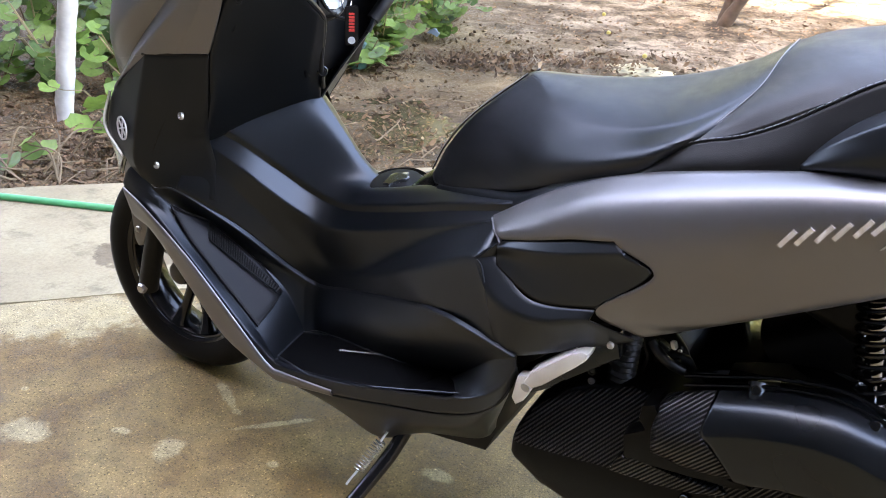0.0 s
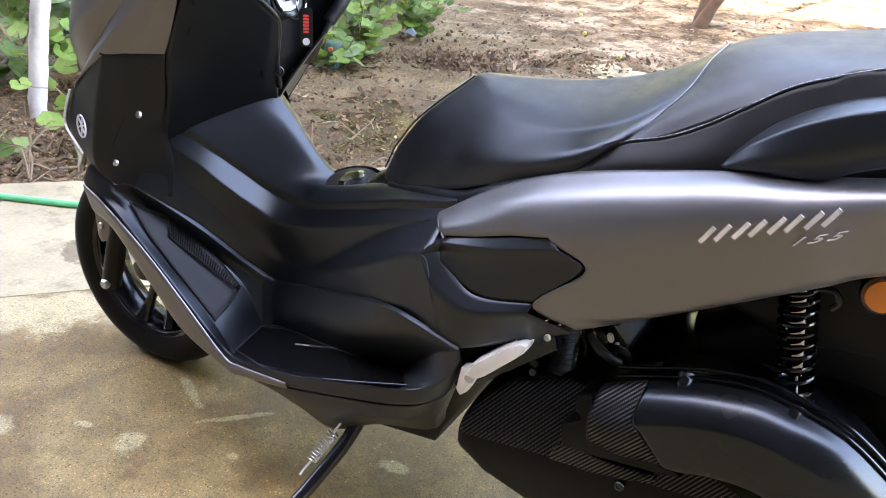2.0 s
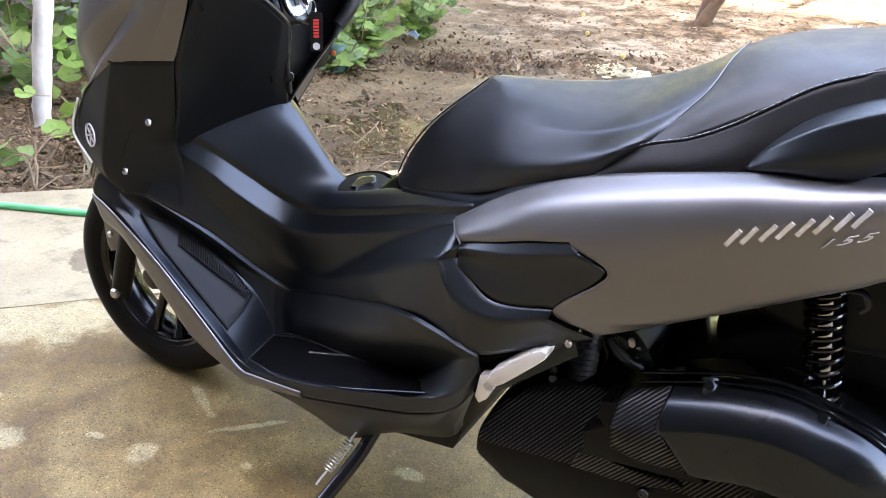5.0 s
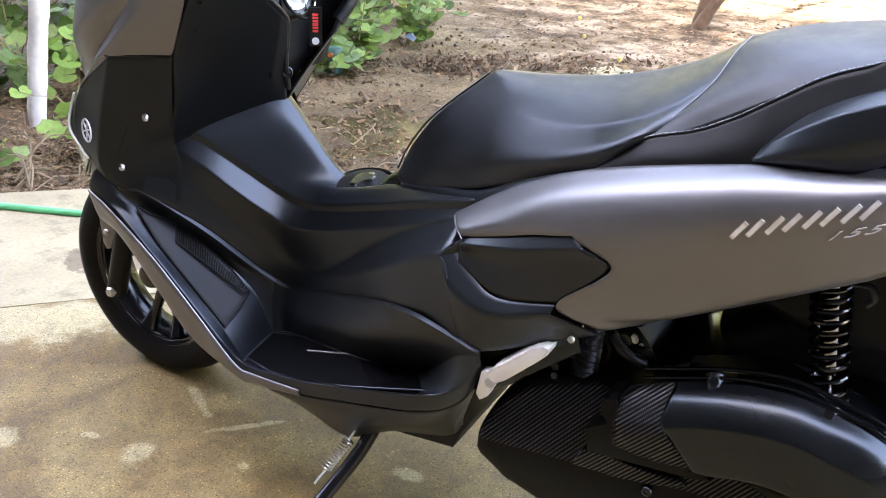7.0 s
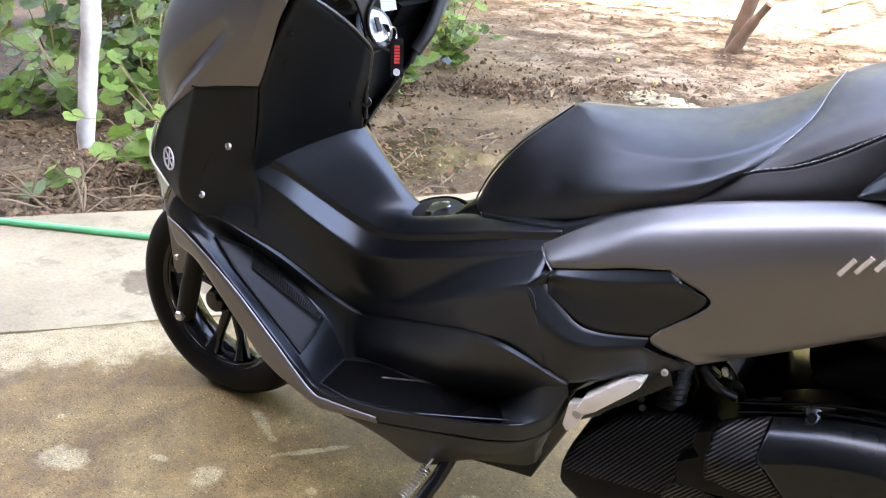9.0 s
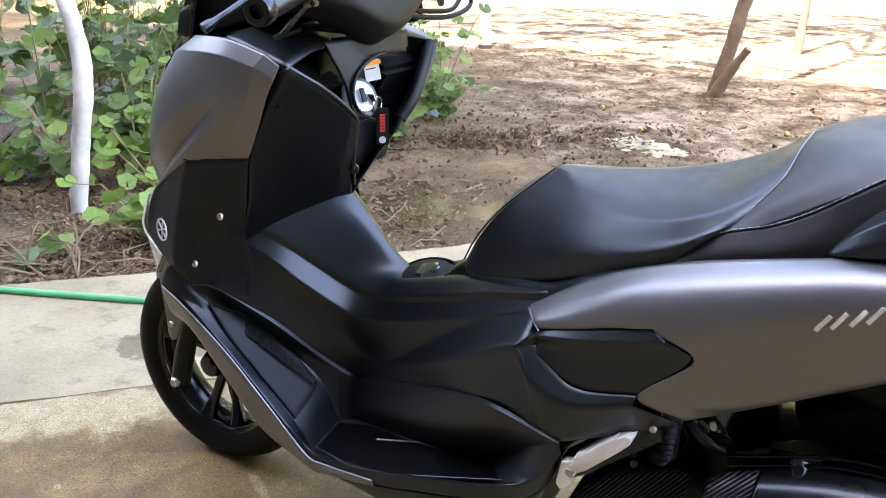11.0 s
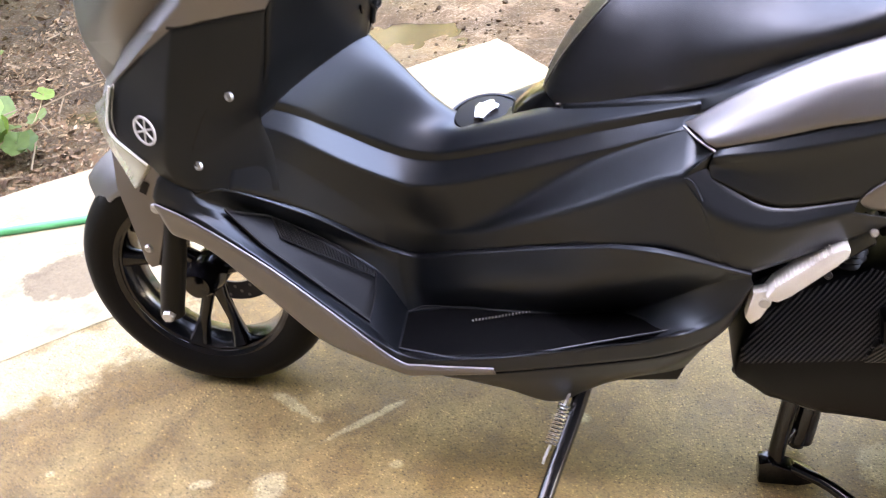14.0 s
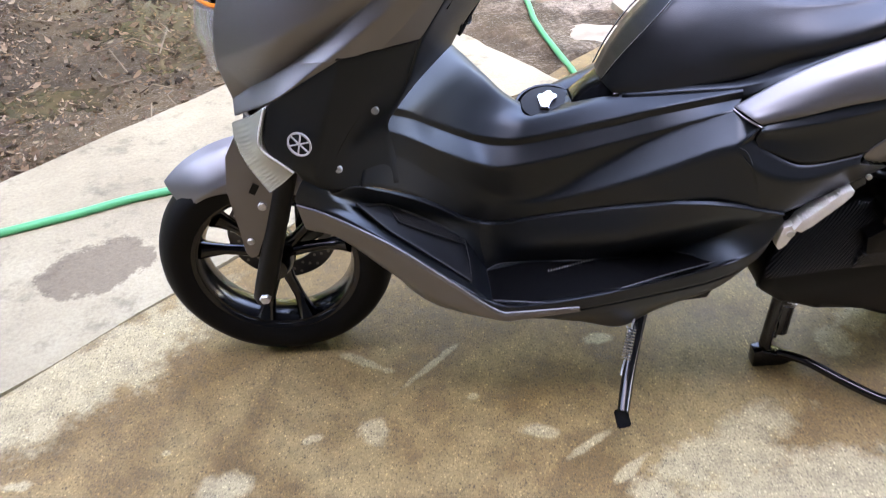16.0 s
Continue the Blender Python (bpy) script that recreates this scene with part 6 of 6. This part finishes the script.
# pale vine stems that lie and arch along the slab
rnd = random.Random(31)
vb, vl = bmesh.new(), bmesh.new()
for i in range(46):
    s, d = rnd.uniform(-2.3, -.95), rnd.uniform(.06, .55)
    x, y = along_edge(s, d)
    a, L, up = rnd.uniform(0, math.tau), rnd.uniform(.15, .5), rnd.uniform(.03, .20)
    z = earth_height(x, y)
    q = [Vector((x, y, z)), Vector((x + math.cos(a) * L * .4, y + math.sin(a) * L * .4, z + up)), Vector((x + math.cos(a + .5) * L, y + math.sin(a + .5) * L, z + up * rnd.uniform(.2, 1.1)))]
    tube_bm(q, [.0045, .0022], 6, vb, n=5)
    if i % 2:
        leaf_bm(vl, q[2] + Vector((0, 0, .02)), rnd.uniform(.03, .055), Vector((rnd.gauss(.1, .3), -.5, 1)).normalized(), rnd.uniform(0, math.tau))
vine = thing("vine", "pale arching vine stems with few leaves beside the slab", "vine")
part("stem", vb, TWIG, vine)["kind"] = "stuff"
part("leaves", vl, LEAF, vine)["kind"] = "stuff"


# ---- trees: trunks in view, crowns above it that shade the yard ----
def tree(x, y, path, radii, mat, crown_at, crown_r, leaves, seed, label):
    rnd = random.Random(seed)
    t = thing("tree", label, "tree", "yard trees", (x, y, earth_height(x, y) - .03))
    line = profile(path, (), 6)
    bm = tube_bm(profile(path, (), 14), radii, 18)
    for v in bm.verts:
        f = 1 + .16 * noise.noise(v.co * 11 + Vector((seed, 0, 0))) + .08 * noise.noise(v.co * 30)
        c = min(line, key=lambda p: (p - v.co).length)
        v.co = c + (v.co - c) * f
    part("trunk", bm, mat, t)
    if mat is LIME:
        part("bare_bark", tube_bm([line[0], line[0].lerp(line[1], .3) if len(line) > 1 else line[0], line[1]], [radii[0] * 1.14, radii[0] * 1.10], 16), BARK, t, "bare bark below the limewash")
    limbs, fol = bmesh.new(), bmesh.new()
    top = line[-1]
    ends = []
    for k in range(9):
        a = k * math.tau / 9 + rnd.uniform(-.3, .3)
        e = Vector(crown_at) + Vector((math.cos(a) * crown_r[0] * .7, math.sin(a) * crown_r[1] * .7, rnd.uniform(-.3, .5)))
        mid = top.lerp(e, .5) + Vector((0, 0, .3))
        tube_bm([top, mid, e], [radii[-1] * .7, .015], 6, limbs, n=3)
        ends.append(e)
    for k in range(leaves // 2):
        a, r = rnd.uniform(0, math.tau), math.sqrt(rnd.random())
        p = Vector(crown_at) + Vector((math.cos(a) * crown_r[0] * r, math.sin(a) * crown_r[1] * r, rnd.gauss(0, .45) * crown_r[2]))
        q = Vector((rnd.gauss(0, .6), rnd.gauss(0, .6), 1)).normalized().to_track_quat("Z", "Y").to_matrix()
        s = rnd.uniform(.14, .30)
        w = s * rnd.uniform(.4, .6)
        fol.faces.new([fol.verts.new(p + q @ Vector(c)) for c in ((-s, 0, 0), (0, -w, .02), (s, 0, -.03), (0, w, .02))])
    part("limb", limbs, BARK, t)
    part("crown", fol, CROWN_LEAF, t, "dense leafy crown", smooth=False)["kind"] = "stuff"
    return t


tree(-1.917, 1.141, [(0, 0, 0), (0.018, 0, 0.151), (0.083, 0, 0.413), (0.137, 0, 0.658), (0.121, 0, 0.84), (0.073, 0, 0.972), (-0.047, 0, 1.322), (-0.027, .1, 2.8)], [.038, .038, .038, .038, .037, .036, .036, .045], LIME, (-.9, .9, 3.6), (2.1, 1.8, .8), 2600, 1, "slim limewashed tree trunk among mallow plants")
tree(-.23, 5.95, [(0, 0, 0), (.06, 0, .25), (.14, 0, .65), (.24, .05, 1.4), (.3, .1, 3.2)], [.062, .060, .056, .052, .06], BARK, (1.2, 3.6, 4.4), (3.2, 2.4, .8), 1500, 2, "leaning brown tree trunk on bare earth")
tree(-3.15, 7.60, [(0, 0, 0), (.0, 0, .5), (.03, 0, 1.2), (.05, .05, 3.0)], [.072, .062, .058, .06], LIME, (-.6, -.8, 4.6), (3.0, 2.6, .9), 1400, 3, "limewashed tree trunk across the yard")
tree(-.06, 9.40, [(0, 0, 0), (.02, 0, .6), (.03, 0, 1.6), (.1, 0, 3.2)], [.05, .042, .04, .05], BARK, (2.6, 1.8, 4.8), (3.2, 2.6, .9), 1400, 4, "pale brown tree trunk in the sun")
# the forked stub at the foot of the leaning trunk
tagged(part("tree_stump", tube_bm([(-.21, 5.86, -.06), (-.10, 5.83, .16), (.03, 5.80, .36)], [.055, .045, .032], 12, n=4), BARK), "short broken stub beside a leaning trunk", "stump")

# ---- litter ----
rnd = random.Random(9)
fol = bmesh.new()
for i in range(46000):
    if i % 8 in (0, 1, 2):
        s, d = rnd.uniform(-2.8, -.6), .04 + abs(rnd.gauss(0, .8))
    elif i % 2:
        s, d = rnd.uniform(-2.8, .5), .03 + abs(rnd.gauss(0, 1.1))
    else:
        s, d = rnd.uniform(-1, 5.5), rnd.uniform(.9, 7)
    x, y = along_edge(s, d)
    if noise.noise((x * 1.3, y * 1.3, 3)) < rnd.uniform(-.5, .25):      # drifts, with bare earth between
        continue
    if x > -1.35 and y < 3.2 and rnd.random() < .5:      # the muddy ground round the puddle lies almost bare
        continue
    size = rnd.uniform(.004, .012) if rnd.random() < .93 else rnd.uniform(.012, .022)
    if y > 2.4:
        size *= 1.3
    nrm = Vector((rnd.gauss(0, .45), rnd.gauss(0, .45), 1)).normalized()
    at = Vector((x, y, max(earth_height(x, y), -.071) + .006))
    q = nrm.to_track_quat("Z", "Y").to_matrix()
    a = rnd.uniform(0, math.tau)
    ca, sa = math.cos(a), math.sin(a)
    pts = [(-1.3, 0, .25), (-.4, -.6, 0), (.6, -.5, .1), (1.4, 0, .3), (.5, .55, .1), (-.5, .55, .05)]
    fol.faces.new([fol.verts.new(at + q @ Vector(((px * ca - py * sa) * size, (px * sa + py * ca) * size, pz * size))) for px, py, pz in pts])
tagged(part("leaf_litter", fol, DEAD, None, smooth=False), "dry brown leaf litter scattered on the earth", "leaf litter", kind="stuff")
drift = bmesh.new()
for i in range(9000):
    x, y = rnd.uniform(-2.0, -.72), rnd.uniform(.95, 2.7)
    if x + .55 * (y - 1.0) > -.72 + rnd.gauss(0, .12) or noise.noise((x * 2.3, y * 2.3, 8)) < rnd.uniform(-.6, .3):
        continue
    size = rnd.uniform(.003, .011) if rnd.random() < .9 else rnd.uniform(.011, .022)
    q = Vector((rnd.gauss(0, .5), rnd.gauss(0, .5), 1)).normalized().to_track_quat("Z", "Y").to_matrix()
    at, a = Vector((x, y, earth_height(x, y) + rnd.uniform(.003, .016))), rnd.uniform(0, math.tau)
    if (x + 1.92) ** 2 + (y - 1.14) ** 2 < .01:
        continue
    pts = [(-1.2, 0, .3), (-.3, -.5, 0), (.7, -.35, .15), (1.1, .1, .4), (.2, .5, .1)]
    drift.faces.new([drift.verts.new(at + q @ Vector(((px * math.cos(a) - py * math.sin(a)) * size, (px * math.sin(a) + py * math.cos(a)) * size, pz * size))) for px, py, pz in pts])
tagged(part("leaf_drift", drift, DEAD_PALE, None, smooth=False), "drift of pale crumbled dry leaves beside the mud", "leaf litter", kind="stuff")
heap = bmesh.new()
for i in range(2600):
    u, w = rnd.gauss(0, 1), rnd.gauss(0, 1)
    x, y = -.98 + .36 * u + .14 * w, 3.40 + .20 * u + .26 * w
    if noise.noise((x * 4.1, y * 4.1, 12)) < rnd.uniform(-.5, .35):
        continue
    size = rnd.uniform(.006, .016) if rnd.random() < .85 else rnd.uniform(.016, .034)
    q = Vector((rnd.gauss(0, .6), rnd.gauss(-.2, .6), 1)).normalized().to_track_quat("Z", "Y").to_matrix()
    at, a = Vector((x, y, earth_height(x, y) + rnd.uniform(.004, .03))), rnd.uniform(0, math.tau)
    pts = [(-1.3, 0, .5), (-.4, -.5, 0), (.6, -.45, .1), (1.3, .1, .6), (.4, .5, .15)]
    heap.faces.new([heap.verts.new(at + q @ Vector(((px * math.cos(a) - py * math.sin(a)) * size, (px * math.sin(a) + py * math.cos(a)) * size, pz * size))) for px, py, pz in pts])
tagged(part("leaf_heap", heap, DEAD_BROWN, None, smooth=False), "heap of curled brown dead leaves on damp earth", "leaf litter", kind="stuff")
clods = bmesh.new()
for i in range(2600):
    x, y = rnd.uniform(-1.75, .9), rnd.uniform(1.3, 4.6)
    d = (Vector((x, y, 0)) - EDGE_A).dot(EDGE_N)
    if d < .05 or noise.noise((x * 2.2, y * 2.2, 17)) < rnd.uniform(-.4, .4):
        continue
    r = rnd.uniform(.004, .010) if rnd.random() < .85 else rnd.uniform(.010, .020)
    m = pose(x, y, earth_height(x, y) + r * .25, rnd.uniform(0, 360), rnd.uniform(0, 360), 0) @ Matrix.Diagonal((r, r * rnd.uniform(.6, 1), r * rnd.uniform(.5, .8), 1))
    h, k = .5, .866
    vs = [clods.verts.new(m @ Vector(c)) for c in ((0, 0, 1), (1, 0, .1), (h, k, -.1), (-h, k, .2), (-1, 0, -.1), (-h, -k, .1), (h, -k, -.2), (0, 0, -1))]
    for a in range(6):
        b = (a + 1) % 6
        clods.faces.new((vs[0], vs[1 + a], vs[1 + b]))
        clods.faces.new((vs[7], vs[1 + b], vs[1 + a]))
tagged(part("earth_clods", clods, CLOD, None, smooth=False), "small clods and crumbs of damp brown earth", "soil", kind="stuff")
tw = bmesh.new()
for i in range(80):
    s, d = rnd.uniform(-2.8, .8), .06 + abs(rnd.gauss(0, .8))
    x, y = along_edge(s, d)
    a, L = rnd.uniform(0, math.tau), rnd.uniform(.08, .4)
    z = earth_height(x, y) + .012
    tube_bm([(x, y, z), (x + math.cos(a) * L * .5, y + math.sin(a) * L * .5, z + rnd.uniform(0, .05)), (x + math.cos(a + .3) * L, y + math.sin(a + .3) * L, z + rnd.uniform(0, .03))], [.004, .0015], 5, tw)
tagged(part("twigs", tw, TWIG), "dry twigs and vine stems on the earth", "twigs", kind="stuff")
for i, (x, y) in enumerate([(-.3, 4.2), (.55, 4.6), (.9, 3.6), (-.8, 4.9), (1.4, 4.4), (.2, 3.3), (1.9, 5.2), (.65, 2.45), (-1.1, 5.6), (1.1, 5.9)]):
    tagged(part("fruit", revolve_bm([(.003, -.016), (.013, -.010), (.0165, 0), (.013, .010), (.003, .016)], (x, y, earth_height(x, y) + .015), "z", 14), FRUIT), "small fallen yellow fruit on the earth", "fruit", "fallen fruit")

# ---- an unseen house, added behind the camera to shade this end of the yard ----
wall = bmesh.new()
for x0, x1, z0, z1 in ((-16, -2.2, -.1, 9.5), (-1.2, 16, -.1, 9.5), (-2.2, -1.2, 2.1, 9.5)):
    bmesh.ops.create_cube(wall, size=1.0, matrix=Matrix.Translation(((x0 + x1) / 2, -5.15, (z0 + z1) / 2)) @ Matrix.Diagonal((x1 - x0, .3, z1 - z0, 1)))
tagged(part("added_shade_wall", wall, WALL, None, smooth=False), "unseen plastered wall with a doorway, added to shade the yard", "wall", kind="structure")
# Unseen eave, added to cut off the bright sky near the sun.
tagged(part("added_eave", box_bm((32, 1.9, .16), pose(0, -4.35, 9.58), .01), DOORWOOD, None, smooth=False), "unseen eave added to block bright sky", "eave", kind="structure")
tagged(part("door_1", box_bm((1.0, .05, 2.1), pose(-1.7, -5.15, 1.05), .004), DOORWOOD), "closed brown door in the unseen added wall", "door", kind="structure")

# ---- unseen woods, added far across the yard to darken reflections in seat and puddle ----
rnd = random.Random(21)
fol = bmesh.new()
for i in range(19000):
    x, y = rnd.uniform(-45, 45), rnd.uniform(27, 31)
    if i % 3 == 0:
        x, y = rnd.uniform(-17, -14), rnd.uniform(-8, 27)
    z = (6.5 if i % 3 == 0 else 17.0) * rnd.random() ** .8 + 1.2 * noise.noise((x * .2, 0, 3))
    q = Vector((rnd.gauss(0, .6), -1, rnd.gauss(.3, .6))).normalized().to_track_quat("Z", "Y").to_matrix()
    w = rnd.uniform(.4, 1.0)
    fol.faces.new([fol.verts.new(Vector((x, y, z)) + q @ Vector(c)) for c in ((-w, 0, 0), (-.2 * w, -.6 * w, .05), (w, -.1 * w, 0), (.2 * w, .6 * w, .05))])
tagged(part("backdrop", fol, CROWN_LEAF, None, smooth=False), "unseen green woods added for what the seat and puddle reflect", "trees", kind="structure")

# ---- odds and ends on the earth ----
def mound(x, y, rx, ry, h, seed, name, mat, label, category):
    rnd = random.Random(seed)
    bm = bmesh.new()
    rings = []
    for k in range(7):
        f = 1 - k / 6.5
        rings.append([bm.verts.new((x + rx * f * math.cos(a) * (1 + .9 * noise.noise((math.cos(a) * 3, math.sin(a) * 3, seed))), y + ry * f * math.sin(a) * (1 + .9 * noise.noise((math.cos(a) * 3, math.sin(a) * 3, seed))),
                                    earth_height(x, y) - .012 + h * (1 - f * f) + rnd.uniform(-.006, .006))) for a in (i * math.tau / 28 for i in range(28))])
    for a, b in zip(rings, rings[1:]):
        for i in range(28):
            bm.faces.new((a[i], a[(i + 1) % 28], b[(i + 1) % 28], b[i]))
    bm.faces.new(rings[-1])
    return tagged(part(name, bm, mat), label, category)


# Flat pale patches: a sunlit wet spot's brightness is put into their colour.
mound(-.18, 3.86, .30, .24, .016, 1, "sunlit_wet_patch", SUNLIT_SPOT, "pale patch coloured as a sunlit wet spot on the earth", "rubble")
mound(-.45, 6.00, .22, .16, .02, 2, "sunlit_wet_patch", SUNLIT_SPOT, "pale patch coloured as a sunlit wet spot on the earth", "rubble")
pz = earth_height(-1.50, 2.75)
packet = part("painted_can", revolve_bm([(.004, 0), (.046, .002), (.050, .008), (.050, .135), (.047, .142), (.040, .144), (.004, .140)], (-1.50, 2.75, pz), "z", 28), TEAL)
for dx, dy, dz, r in ((.010, -.0495, .108, .017), (.022, -.0455, .052, .020)):
    part("spot", revolve_bm([(.001, .0025), (r * .8, .0022), (r, -.002)], (-1.50 + dx, 2.75 + dy, pz + dz), (dx, dy, 0), 18), POT, packet, "orange printed spot")
tagged(packet, "old teal can with orange spots among leaves", "can")
scrap = part("plastic_scrap", prism_bm([(-.04, 0), (-.01, .012), (.03, -.01), (.045, .02), (.02, .03), (.01, .05), (-.02, .03)], -.008, .008, .004), BLUE)
scrap.matrix_basis = pose(-1.55, 3.65, earth_height(-1.55, 3.65) + .06, 20, 10, 30)
tagged(scrap, "crumpled blue plastic scrap beside a plant", "plastic")
